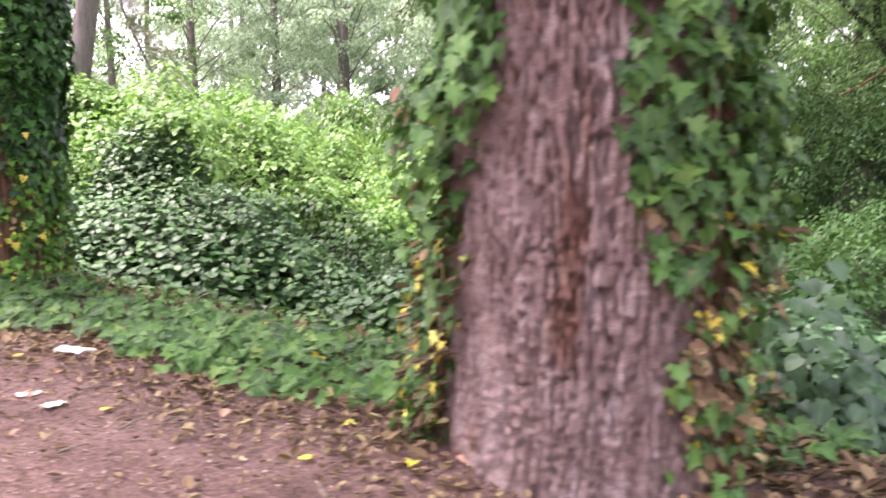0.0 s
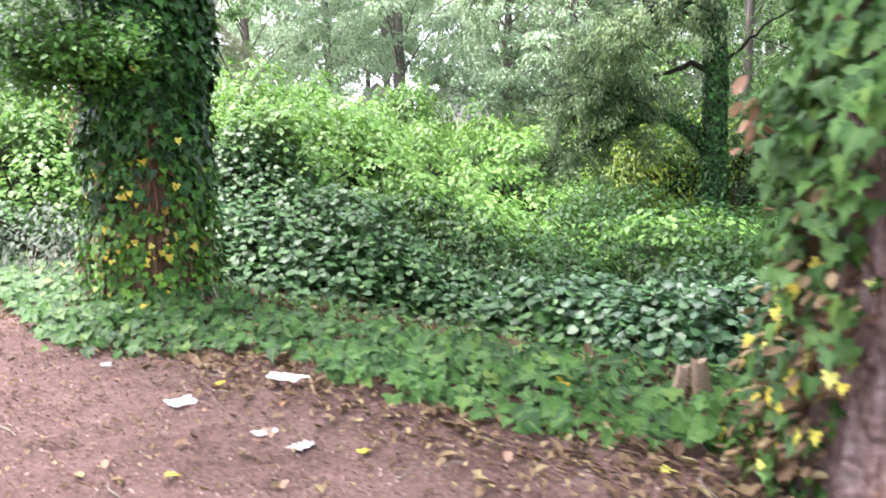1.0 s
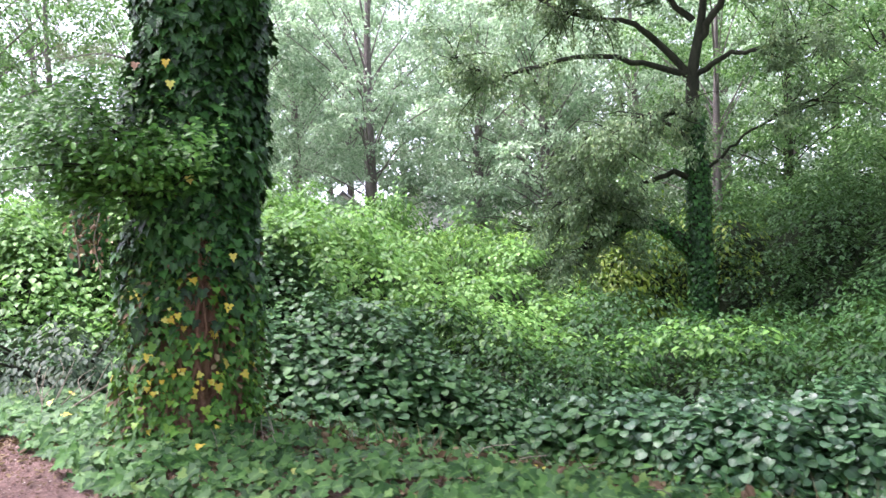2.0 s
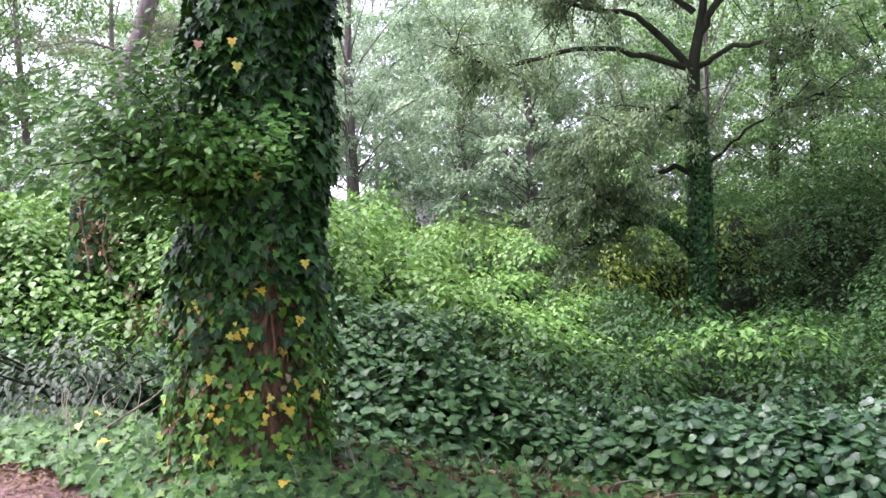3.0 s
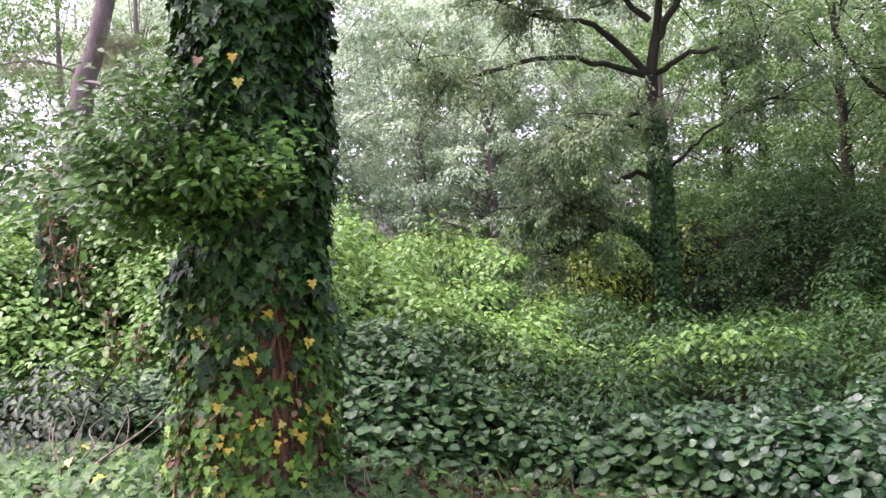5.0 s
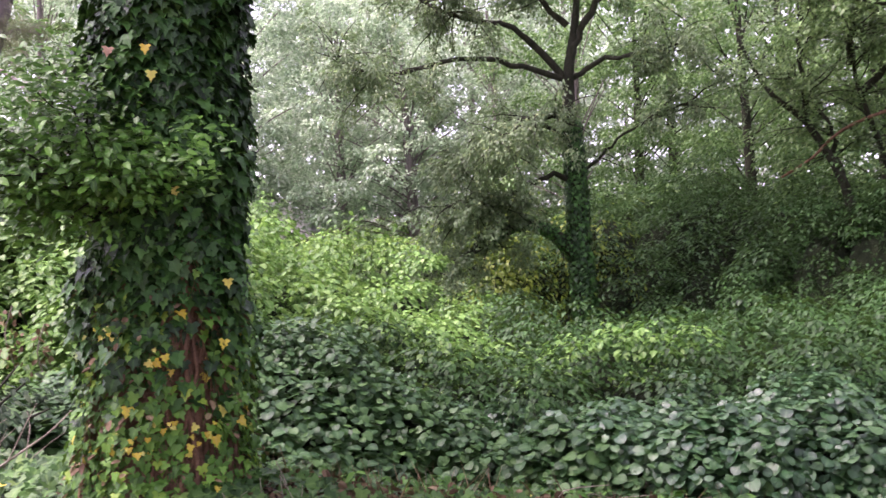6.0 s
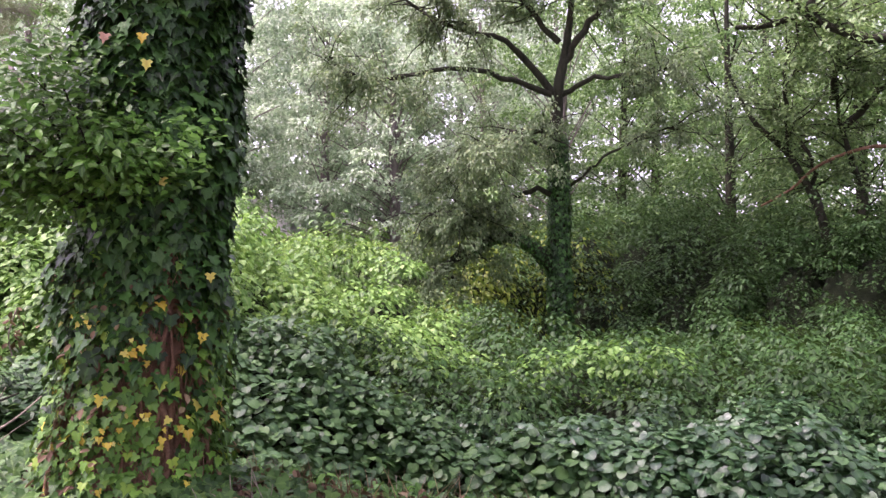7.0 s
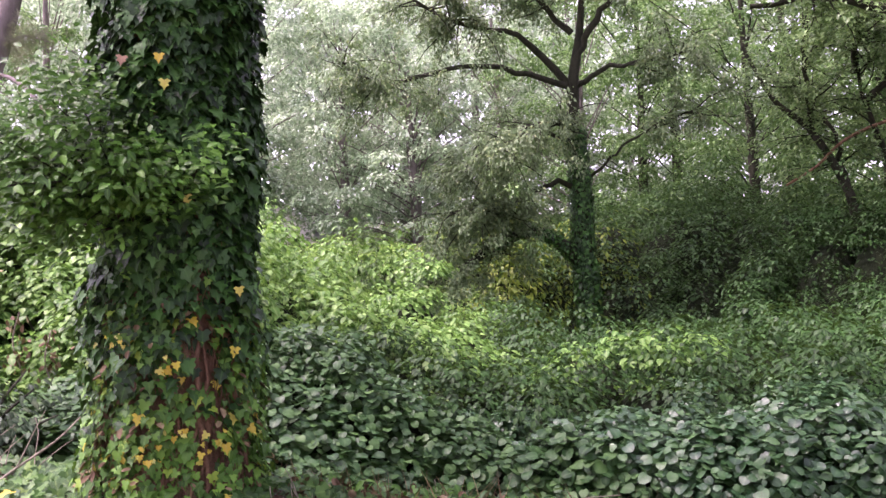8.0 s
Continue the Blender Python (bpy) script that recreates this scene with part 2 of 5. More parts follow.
WIDE = leaf_shape((0.0, 0.5, 1.0), ((0.36, 0.2), (0.35, 0.62)), ((0, 3, 1), (3, 4, 1), (4, 2, 1)), 0.2, 0.3)
RHOMB = leaf_shape((0.0, 0.48, 1.0), ((0.37, 0.4),), ((0, 3, 1), (3, 2, 1)), 0.2, 0.3)
BLADE = leaf_shape((0.0, 0.5, 1.0), ((0.22, 0.45),), ((0, 3, 1), (3, 2, 1)), 0.25, 0.25)
DIAMOND = (np.array([(0, 0, 0), (0.24, 0.45, 0.08), (0, 1, -0.2), (-0.24, 0.45, 0.08)], float), np.array([(0, 1, 2), (0, 2, 3)]), np.array([0.6, 0, 0.6, 0]))
STRAW = (np.array([(-0.012, 0, 0), (0.012, 0, 0), (0.01, 0.5, 0.03), (-0.01, 0.5, 0.03), (0.0, 1.0, -0.12)], float), np.array([(0, 1, 2), (0, 2, 3), (3, 2, 4)]), np.zeros(5))
CURL = leaf_shape((0.0, 0.5, 1.0), ((0.26, 0.2), (0.3, 0.65)), ((0, 3, 1), (3, 4, 1), (4, 2, 1)), 0.8, -0.35)
NEEDLES = (np.array([(0, 0, 0)] * 1 + [(math.sin(a) * 0.6, 0.8 + 0.2 * math.cos(3 * a), math.cos(a) * 0.6) for a in np.arange(0, 6.2, 0.52)]
                    + [(math.sin(a) * 0.6 + 0.05, 0.8 + 0.2 * math.cos(3 * a), math.cos(a) * 0.6) for a in np.arange(0, 6.2, 0.52)]),
           np.array([(0, 1 + i, 13 + i) for i in range(12)]), np.zeros(25))


def leaves(shape, p, nrm, tip, size):
    """Blades at points p, facing nrm, with their tips along tip."""
    lv, lf, lr = shape
    p, nrm, tip, size = np.asarray(p, float), unit(np.asarray(nrm, float)), np.asarray(tip, float), np.asarray(size, float)
    y = unit(tip - nrm * (tip * nrm).sum(-1, keepdims=True))
    x = np.cross(y, nrm)
    s = size[:, None, None]
    v = p[:, None] + s * (lv[None, :, 0:1] * x[:, None] + lv[None, :, 1:2] * y[:, None] + lv[None, :, 2:3] * nrm[:, None])
    f = lf[None] + (np.arange(len(p)) * len(lv))[:, None, None]
    return v.reshape(-1, 3), f.reshape(-1, 3), np.tile(lr, len(p))


def rand_dirs(n):
    return unit(rng.normal(size=(n, 3)))


def clump_leaves(shape, c, r, flat, per, size, loose=0.4, cut=-0.2, up=0.75):
    """Leafy clumps: blades over the top and flanks of flattened, uneven domes, so that the underside stays open."""
    c, r = np.repeat(np.asarray(c, float), per, 0), np.repeat(np.asarray(r, float), per)
    n = len(c)
    d = rand_dirs(n)
    d[:, 2] = np.where(d[:, 2] < cut, -d[:, 2], d[:, 2])
    lump = 1 + 0.3 * value_noise(d[:, 0] * 2.3 + c[:, 0] * 3.1, d[:, 1] * 2.3 + d[:, 2] * 2 + c[:, 1] * 2.7, 31)
    rad = r * lump * (1 - 0.22 * np.abs(rng.normal(size=n)))
    p = c + d * rad[:, None] * (1, 1, flat)
    nrm = unit(d * (0.38, 0.38, 0.4) + np.array([0, 0, up]) + loose * rand_dirs(n))
    tip = d * (1, 1, 0) + 0.5 * rand_dirs(n) - (0, 0, 0.4)
    return leaves(shape, p, nrm, tip, size * rng.uniform(0.6, 1.25, n))


def tube(pts, radii, seg=8, rough=0.0):
    """A limb along points, with a radius at each, closed at its tip."""
    pts, radii = np.asarray(pts, float), np.asarray(radii, float)
    d = unit(np.gradient(pts, axis=0))
    ref = np.where(np.abs(d[:, 2:3]) > 0.9, np.array([[1.0, 0, 0]]), np.array([[0, 0, 1.0]]))
    a = unit(np.cross(d, ref))
    b = np.cross(d, a)
    th = np.linspace(0, 2 * np.pi, seg, endpoint=False)
    r = radii[:, None] * (1 + rough * rng.normal(size=(len(pts), seg)))
    v = pts[:, None] + r[..., None] * (np.cos(th)[None, :, None] * a[:, None] + np.sin(th)[None, :, None] * b[:, None])
    i, j = np.meshgrid(np.arange(len(pts) - 1), np.arange(seg), indexing="ij")
    k = (j + 1) % seg
    q = np.stack([i * seg + j, i * seg + k, (i + 1) * seg + k, (i + 1) * seg + j], -1).reshape(-1, 4)
    return v.reshape(-1, 3), q


def smooth_line(pts, n):
    """A rounder line through points."""
    pts = np.asarray(pts, float)
    t = np.linspace(0, len(pts) - 1, n)
    out = []
    for u in t:
        i = min(int(u), len(pts) - 2)
        w = u - i
        p0, p1, p2, p3 = pts[max(i - 1, 0)], pts[i], pts[i + 1], pts[min(i + 2, len(pts) - 1)]
        out.append(0.5 * (2 * p1 + (p2 - p0) * w + (2 * p0 - 5 * p1 + 4 * p2 - p3) * w * w + (3 * p1 - p0 - 3 * p2 + p3) * w ** 3))
    return np.array(out)


def value_noise(x, y, seed=0):
    """Smooth noise from -1 to 1 on a unit lattice."""
    xi, yi = np.floor(x).astype(int), np.floor(y).astype(int)
    fx, fy = x - xi, y - yi

    def h(a, b):
        n = np.sin(a * 127.1 + b * 311.7 + seed * 74.7) * 43758.5453
        return 2 * (n - np.floor(n)) - 1
    sx, sy = fx * fx * (3 - 2 * fx), fy * fy * (3 - 2 * fy)
    return (h(xi, yi) * (1 - sx) + h(xi + 1, yi) * sx) * (1 - sy) + (h(xi, yi + 1) * (1 - sx) + h(xi + 1, yi + 1) * sx) * sy


def step(x, a, b):
    t = np.clip((x - a) / (b - a), 0, 1)
    return t * t * (3 - 2 * t)


# ---- terrain: a level dirt shoulder, a bank, a hollow behind it ----
def beyond(x, y):
    """Metres past the rim of the bank."""
    return (x - 1.4) * 0.861 + (y - 2.0) * 0.508


def ground_z(x, y):
    x, y = np.asarray(x, float), np.asarray(y, float)
    s = beyond(x, y)
    z = -1.35 * step(s, 0.0, 2.6) - 0.6 * step(s, 5, 12) + 1.6 * step(s, 22, 50)
    z = z + 0.10 * np.exp(-((x + 0.98) ** 2 + (y - 5.8) ** 2) / 0.5) + 0.06 * np.exp(-((x - 1.72) ** 2 + (y - 0.72) ** 2) / 0.6)
    near = np.exp(-(x * x + y * y) / 900.0)
    return z + near * (0.025 * value_noise(x * 2.1, y * 2.1) + 0.012 * value_noise(x * 7, y * 7, 3) + 0.1 * step(s, 1, 4) * value_noise(x * 0.7, y * 0.7, 5))


def graded(a, b, fine, reach=2500.0, grow=1.22):
    mid = list(np.arange(a, b, fine))
    d, lo, hi = fine, a, mid[-1]
    left, right = [], []
    while lo > -reach:
        d *= grow
        lo, hi = lo - d, hi + d
        left.append(lo), right.append(hi)
    return np.array(left[::-1] + mid + right)


gx, gy = graded(-3.4, 3.4, 0.05), graded(-0.6, 7.0, 0.05)
GX, GY = np.meshgrid(gx, gy, indexing="ij")
gi, gj = np.meshgrid(np.arange(len(gx) - 1), np.arange(len(gy) - 1), indexing="ij")
gq = np.stack([gi * len(gy) + gj, (gi + 1) * len(gy) + gj, (gi + 1) * len(gy) + gj + 1, gi * len(gy) + gj + 1], -1).reshape(-1, 4)
m_ground, nt, bs = mat("dirt_and_leaf_mould")
n1, n2, n3 = noise_tex(nt, 2.2, 6.0), noise_tex(nt, 38.0, 8.0, 0.75), noise_tex(nt, 140.0, 4.0, 0.7)
r1 = ramp(nt, [(0.3, (0.18, 0.112, 0.098)), (0.55, (0.31, 0.205, 0.182)), (0.75, (0.45, 0.33, 0.3))])
nt.links.new(n1.outputs[0], r1.inputs[0])
r2 = ramp(nt, [(0.3, (0.35, 0.3, 0.3)), (0.5, (0.95, 0.92, 0.9)), (0.7, (1.5, 1.4, 1.35))])
nt.links.new(n2.outputs[0], r2.inputs[0])
dirt = mixc(nt, 1.0, r1.outputs[0], r2.outputs[0], "MULTIPLY")
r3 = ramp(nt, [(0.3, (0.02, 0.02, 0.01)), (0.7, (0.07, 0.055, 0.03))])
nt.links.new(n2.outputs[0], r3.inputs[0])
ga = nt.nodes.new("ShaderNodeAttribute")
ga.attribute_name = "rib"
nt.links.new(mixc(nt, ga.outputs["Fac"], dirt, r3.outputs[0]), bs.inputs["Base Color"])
bs.inputs["Roughness"].default_value = 0.9
bs.inputs["Specular IOR Level"].default_value = 0.25
hm = nt.nodes.new("ShaderNodeMath")
hm.operation = "ADD"
nt.links.new(n2.outputs[0], hm.inputs[0])
nt.links.new(n3.outputs[0], hm.inputs[1])
bump(nt, bs, hm.outputs[0], 1.0, 0.03)
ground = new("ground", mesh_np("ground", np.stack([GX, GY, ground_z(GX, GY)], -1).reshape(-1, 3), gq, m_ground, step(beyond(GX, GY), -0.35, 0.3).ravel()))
tagged(ground, "bare brown dirt shoulder strewn with leaf litter, dropping into a hollow", "ground", kind="structure")


def cracks(u, v, seed):
    """Distance to the nearest border between long bark plates (cells of about one unit)."""
    ui, vi = np.floor(u).astype(int), np.floor(v).astype(int)
    best, second = np.full(u.shape, 9.0), np.full(u.shape, 9.0)
    tone = np.zeros(u.shape)
    for du in (-1, 0, 1):
        for dv in (-1, 0, 1):
            a, b = ui + du, vi + dv
            h = np.sin(a * 127.1 + b * 311.7 + seed) * 43758.5453
            h2 = np.sin(a * 269.5 + b * 183.3 + seed) * 24634.6345
            h, h2 = h - np.floor(h), h2 - np.floor(h2)
            d = np.hypot(u - a - 0.15 - 0.7 * h, v - b - 0.1 - 0.8 * h2)
            near = d < best
            second = np.where(near, best, np.minimum(second, d))
            tone = np.where(near, h, tone)
            best = np.where(near, d, best)
    return second - best, tone


LEAF_MESH = {}


def single_leaves(parent, shape, material, p, face, tip, size, name="leaf"):
    """Leaves that are objects of their own, on one shared mesh a material."""
    key = (id(shape), material.name)
    if key not in LEAF_MESH:
        LEAF_MESH[key] = mesh_np("leaf", shape[0], shape[1], material, shape[2])
    y = unit(tip - face * (tip * face).sum(-1, keepdims=True))
    x = np.cross(y, face)
    for q, a, b, c, s in zip(p, x, y, face, size):
        ob = part(name, LEAF_MESH[key], parent)
        m = Matrix((a, b, c)).transposed().to_4x4()
        ob.matrix_local = Matrix.Translation(q) @ m @ Matrix.Scale(float(s), 4)


# ---- vines over the hollow: a canopy surface that leaves cover ----
MOUNDS = [  # x, y, height, reach
    (1.05, 8.1, 1.12, 1.2), (-0.3, 9.3, 1.3, 1.3), (2.4, 9.3, 0.6, 1.3), (0.4, 10.6, 1.2, 1.1), (3.5, 4.9, 0.36, 1.2), (4.8, 4.8, 0.3, 1.7), (2.9, 6.3, 0.32, 0.9),
    (0.5, 13.0, 1.7, 2.6), (2.6, 15.0, 1.25, 2.4), (1.0, 19.0, 2.1, 3.0), (5.0, 19.0, 1.3, 2.6), (5.3, 34.0, 1.9, 4.3), (-2.0, 32.0, 2.2, 6.0), (5.2, 14.5, 0.9, 1.4), (-2.5, 13.5, 1.5, 2.5),
    (-5.5, 16.0, 2.2, 4.0), (6.6, 13.0, 0.6, 1.1), (9.5, 14.0, 0.35, 1.3), (16.0, 12.5, 0.8, 1.9), (13.0, 11.5, 0.5, 1.6), (15.6, 18.3, 1.6, 1.8), (18.5, 16.5, 1.7, 2.0),
    (20.5, 13.0, 1.5, 2.2), (22.0, 20.0, 2.0, 3.2), (9.5, 8.6, 0.3, 1.8), (12.0, 6.6, 0.4, 2.0), (17.5, 8.0, 1.7, 2.4), (16.2, 10.3, 1.1, 1.5), (12.0, 21.5, 1.3, 2.5),
    (8.5, 26.0, 1.4, 3.5), (2.0, 26.0, 1.0, 4.5), (-5.0, 26.0, 1.5, 6.0), (11.8, 14.6, -0.75, 3.6)]


def canopy_z(x, y):
    x, y = np.asarray(x, float), np.asarray(y, float)
    s = beyond(x, y)
    z = ground_z(x, y) + 0.15 + 0.4 * step(s, 2.6, 3.2) + 0.2 * step(s, 3.5, 5.0) + 1.4 * step(s, 14, 26) + 0.6 * step(s, 26, 36)
    for mx, my, mh, mr in MOUNDS:
        z = z + mh * np.exp(-(((x - mx) ** 2 + (y - my) ** 2) / mr ** 2) ** 1.25)
    wx, wy = x + 0.35 * value_noise(x * 0.9, y * 0.9, 21), y + 0.35 * value_noise(x * 0.9, y * 0.9, 22)
    big, small = cracks(wx / 1.7, wy / 1.7, 3.3)[0], cracks(wx / 0.62, wy / 0.62, 8.1)[0]
    return z + step(s, 2.0, 4) * (0.7 * step(big, 0.0, 0.6) * step(s, 4, 9) + 0.14 * step(big, 0, 0.7) + 0.22 * step(small, 0.0, 0.6) - 0.25
                                  + 0.17 * value_noise(x * 2.2, y * 2.2, 2) + 0.3 * value_noise(x * 0.4, y * 0.4, 4) * step(s, 6, 12))


def canopy_leaves(count, d0, d1, az0, az1, size, lift, shape, keep=None, upward=0.9, singles=None):
    """Leaves spread over the canopy in a ring sector round the shoulder."""
    d = np.sqrt(rng.uniform(d0 * d0, d1 * d1, count))
    az = rng.uniform(radians(az0), radians(az1), count)
    x, y = -1.2 + d * np.sin(az), d * np.cos(az)
    ok = (canopy_z(x, y) - ground_z(x, y) > 0.3) & (beyond(x, y) > np.where(y > 7.0, -1.0, 1.5))
    if keep is not None:
        ok &= keep(x, y)
    x, y = x[ok], y[ok]
    e = 0.08
    gxn = (canopy_z(x + e, y) - canopy_z(x - e, y)) / (2 * e)
    gyn = (canopy_z(x, y + e) - canopy_z(x, y - e)) / (2 * e)
    steep = np.sqrt(1 + gxn ** 2 + gyn ** 2)
    wx, wy = x + 0.35 * value_noise(x * 0.9, y * 0.9, 21), y + 0.35 * value_noise(x * 0.9, y * 0.9, 22)
    seam = np.minimum(step(cracks(wx / 1.7, wy / 1.7, 3.3)[0], 0.03, 0.2), 0.3 + 0.7 * step(cracks(wx / 0.62, wy / 0.62, 8.1)[0], 0.03, 0.2))
    ok = rng.uniform(0, 3.0, len(x)) < steep * (1 - 0.75 * (1 - seam) * step(beyond(x, y), 3.5, 5.5))
    x, y, gxn, gyn = x[ok], y[ok], np.clip(gxn, -1.6, 1.6)[ok], np.clip(gyn, -1.6, 1.6)[ok]
    nrm = unit(np.stack([-gxn, -gyn, np.full(len(x), upward)], -1))
    away = np.abs(rng.normal(size=len(x))) * lift
    p = np.stack([x, y, canopy_z(x, y)], -1) + nrm * (0.1 - away)[:, None]
    facing = unit(nrm * (0.22, 0.22, 1.0) + 0.3 * rand_dirs(len(x)))
    tip = np.stack([rng.normal(size=len(x)) - 0.4 * gxn, rng.normal(size=len(x)) - 0.5 - 0.4 * gyn, np.full(len(x), -0.7)], -1)
    s = size * rng.uniform(0.6, 1.25, len(x)) * (1.08 - 0.4 * step(np.hypot(x + 1.2, y), 6.5, 10.0) if d0 < 6 else 1.0)
    if singles is None:
        return leaves(shape, p, facing, tip, s)
    near = np.argsort(np.hypot(p[:, 0] + 1.2, p[:, 1]) + 0.6 * np.abs(rng.normal(size=len(p))))
    a, b = near[:290], near[290:]
    single_leaves(singles[0], shape, singles[1], p[a], facing[a], tip[a], s[a])
    return leaves(shape, p[b], facing[b], tip[b], s[b])


def canopy_shoots(count, d0, d1, az0, az1, tall, size, shape):
    """Leafy shoots that stand up out of the canopy."""
    d = np.sqrt(rng.uniform(d0 * d0, d1 * d1, count))
    az = rng.uniform(radians(az0), radians(az1), count)
    x, y = -1.2 + d * np.sin(az), d * np.cos(az)
    ok = beyond(x, y) > 3.2
    x, y = x[ok], y[ok]
    n = 11
    lean = rng.normal(size=(len(x), 2)) * 0.35
    h = tall * rng.uniform(0.4, 1.0, len(x))
    t = np.linspace(0.05, 1, n)
    p = np.stack([x[:, None] + lean[:, :1] * h[:, None] * t, y[:, None] + lean[:, 1:] * h[:, None] * t,
                  canopy_z(x, y)[:, None] - 0.05 + h[:, None] * (t - 0.25 * t * t)], -1).reshape(-1, 3)
    out = rng.normal(size=(len(p), 3)) * (1, 1, 0.2)
    return leaves(shape, p, unit(np.array([0, 0, 1.0]) + 0.5 * unit(out)), out - (0, 0, 0.4), size * rng.uniform(0.5, 1.1, len(p)))


def hummocks(count, d0, d1, az0, az1, r, per, size, shape, keep=None, flat=0.55, lift=0.16):
    """Tiers of leafy hummocks that stand out of the canopy, with dark gaps between them."""
    d = np.sqrt(rng.uniform(d0 * d0, d1 * d1, count))
    az = rng.uniform(radians(az0), radians(az1), count)
    x, y = -1.2 + d * np.sin(az), d * np.cos(az)
    ok = (canopy_z(x, y) - ground_z(x, y) > 0.3) & (beyond(x, y) > 1.5)
    if keep is not None:
        ok &= keep(x, y)
    x, y = x[ok], y[ok]
    c = np.stack([x, y, canopy_z(x, y) + rng.uniform(-0.12, 1.0, len(x)) * lift], -1)
    return clump_leaves(shape, c, r * rng.uniform(0.55, 1.3, len(x)), flat, per, size, 0.32, -0.1, 0.9)


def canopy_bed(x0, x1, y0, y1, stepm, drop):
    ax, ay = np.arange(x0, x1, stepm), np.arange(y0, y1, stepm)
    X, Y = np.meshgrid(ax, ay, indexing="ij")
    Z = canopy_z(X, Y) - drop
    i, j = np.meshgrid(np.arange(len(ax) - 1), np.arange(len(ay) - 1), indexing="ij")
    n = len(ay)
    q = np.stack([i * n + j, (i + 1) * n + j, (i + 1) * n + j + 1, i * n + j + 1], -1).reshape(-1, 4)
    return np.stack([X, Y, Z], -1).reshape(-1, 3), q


def left_part(x, y):
    return x < 2.75 - 0.12 * (y - 6)


kud = thing("kudzu_mound", "dense dark green kudzu mound hanging over the hollow", "vine", kind="stuff")
v, f, r = canopy_leaves(100000, 4.5, 11.0, -14, 40, 0.096, 0.2, ROUND, left_part, singles=(kud, L_KUDM))
part("kudzu_leaves", mesh_np("kudzu_leaves", v, f, L_KUDM, r), kud, kind="stuff")
kud2 = thing("kudzu_bank", "broad shelf of bluish green kudzu leaves below the bank", "vine", kind="stuff")
v, f, r = canopy_leaves(120000, 4.2, 9.4, 18, 80, 0.08, 0.2, ROUND, lambda x, y: ~left_part(x, y), singles=(kud2, L_KUD))
part("kudzu_leaves", mesh_np("kudzu_leaves", v, f, L_KUD, r), kud2, kind="stuff")
kud3 = thing("vine_meadow", "bright green vines smothering the open hollow", "vine", kind="stuff")


def open_hollow(x, y):
    return x < 6.4 + value_noise(x, y)


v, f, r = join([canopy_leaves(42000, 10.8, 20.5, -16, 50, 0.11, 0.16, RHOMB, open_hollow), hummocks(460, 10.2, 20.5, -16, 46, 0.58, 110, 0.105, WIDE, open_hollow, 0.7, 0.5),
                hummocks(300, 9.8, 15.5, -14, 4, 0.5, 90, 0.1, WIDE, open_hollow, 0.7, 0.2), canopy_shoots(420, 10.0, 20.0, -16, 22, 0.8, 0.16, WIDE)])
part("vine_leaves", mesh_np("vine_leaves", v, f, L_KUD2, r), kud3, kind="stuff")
kud5 = thing("shade_toned_vines", "mid-green vines around the olive tree, shade put into their leaf colour", "vine", kind="stuff")


# Where the vines take the leaf colour darkened for shade.
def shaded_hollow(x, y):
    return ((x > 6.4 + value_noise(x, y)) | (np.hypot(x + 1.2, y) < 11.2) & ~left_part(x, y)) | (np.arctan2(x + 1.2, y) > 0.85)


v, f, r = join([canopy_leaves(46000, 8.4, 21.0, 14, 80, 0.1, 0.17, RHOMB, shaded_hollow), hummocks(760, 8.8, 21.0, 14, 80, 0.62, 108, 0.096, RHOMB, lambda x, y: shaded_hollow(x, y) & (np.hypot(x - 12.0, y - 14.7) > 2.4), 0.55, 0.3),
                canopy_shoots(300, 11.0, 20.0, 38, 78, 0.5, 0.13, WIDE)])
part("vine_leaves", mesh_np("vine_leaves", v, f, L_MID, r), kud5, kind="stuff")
def off_houses(x, y):
    """The lower ground in front of the houses carries no hummocks."""
    az = np.degrees(np.arctan2(x + 1.2, y))
    return (y < 25) | (az < 9) | (az > 23)


kud4 = thing("vine_hillside", "pale vines and saplings rising towards the houses, sunlight put into their colour", "vine", kind="stuff")
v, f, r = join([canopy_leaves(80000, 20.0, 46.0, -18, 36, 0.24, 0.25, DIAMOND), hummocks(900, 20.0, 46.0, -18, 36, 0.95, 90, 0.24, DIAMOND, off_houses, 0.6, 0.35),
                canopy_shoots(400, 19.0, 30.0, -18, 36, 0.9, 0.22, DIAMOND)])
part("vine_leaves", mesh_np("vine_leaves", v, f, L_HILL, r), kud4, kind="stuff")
kud6 = thing("woodland_scrub", "green scrub under the woodland trees", "scrub", kind="stuff")
v, f, r = join([canopy_leaves(60000, 20.0, 40.0, 34, 80, 0.17, 0.25, DIAMOND), hummocks(1000, 19.0, 40.0, 34, 80, 0.85, 95, 0.16, DIAMOND, None, 0.75, 1.1)])
part("scrub_leaves", mesh_np("scrub_leaves", v, f, L_SCRUB, r), kud6, kind="stuff")
# Sheet under the leaves that fills their gaps with painted shade.
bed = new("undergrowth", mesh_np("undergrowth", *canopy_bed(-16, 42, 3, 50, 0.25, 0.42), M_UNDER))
tagged(bed, "near-black sheet beneath the vine leaves, standing for the shade there", "undergrowth", kind="structure")


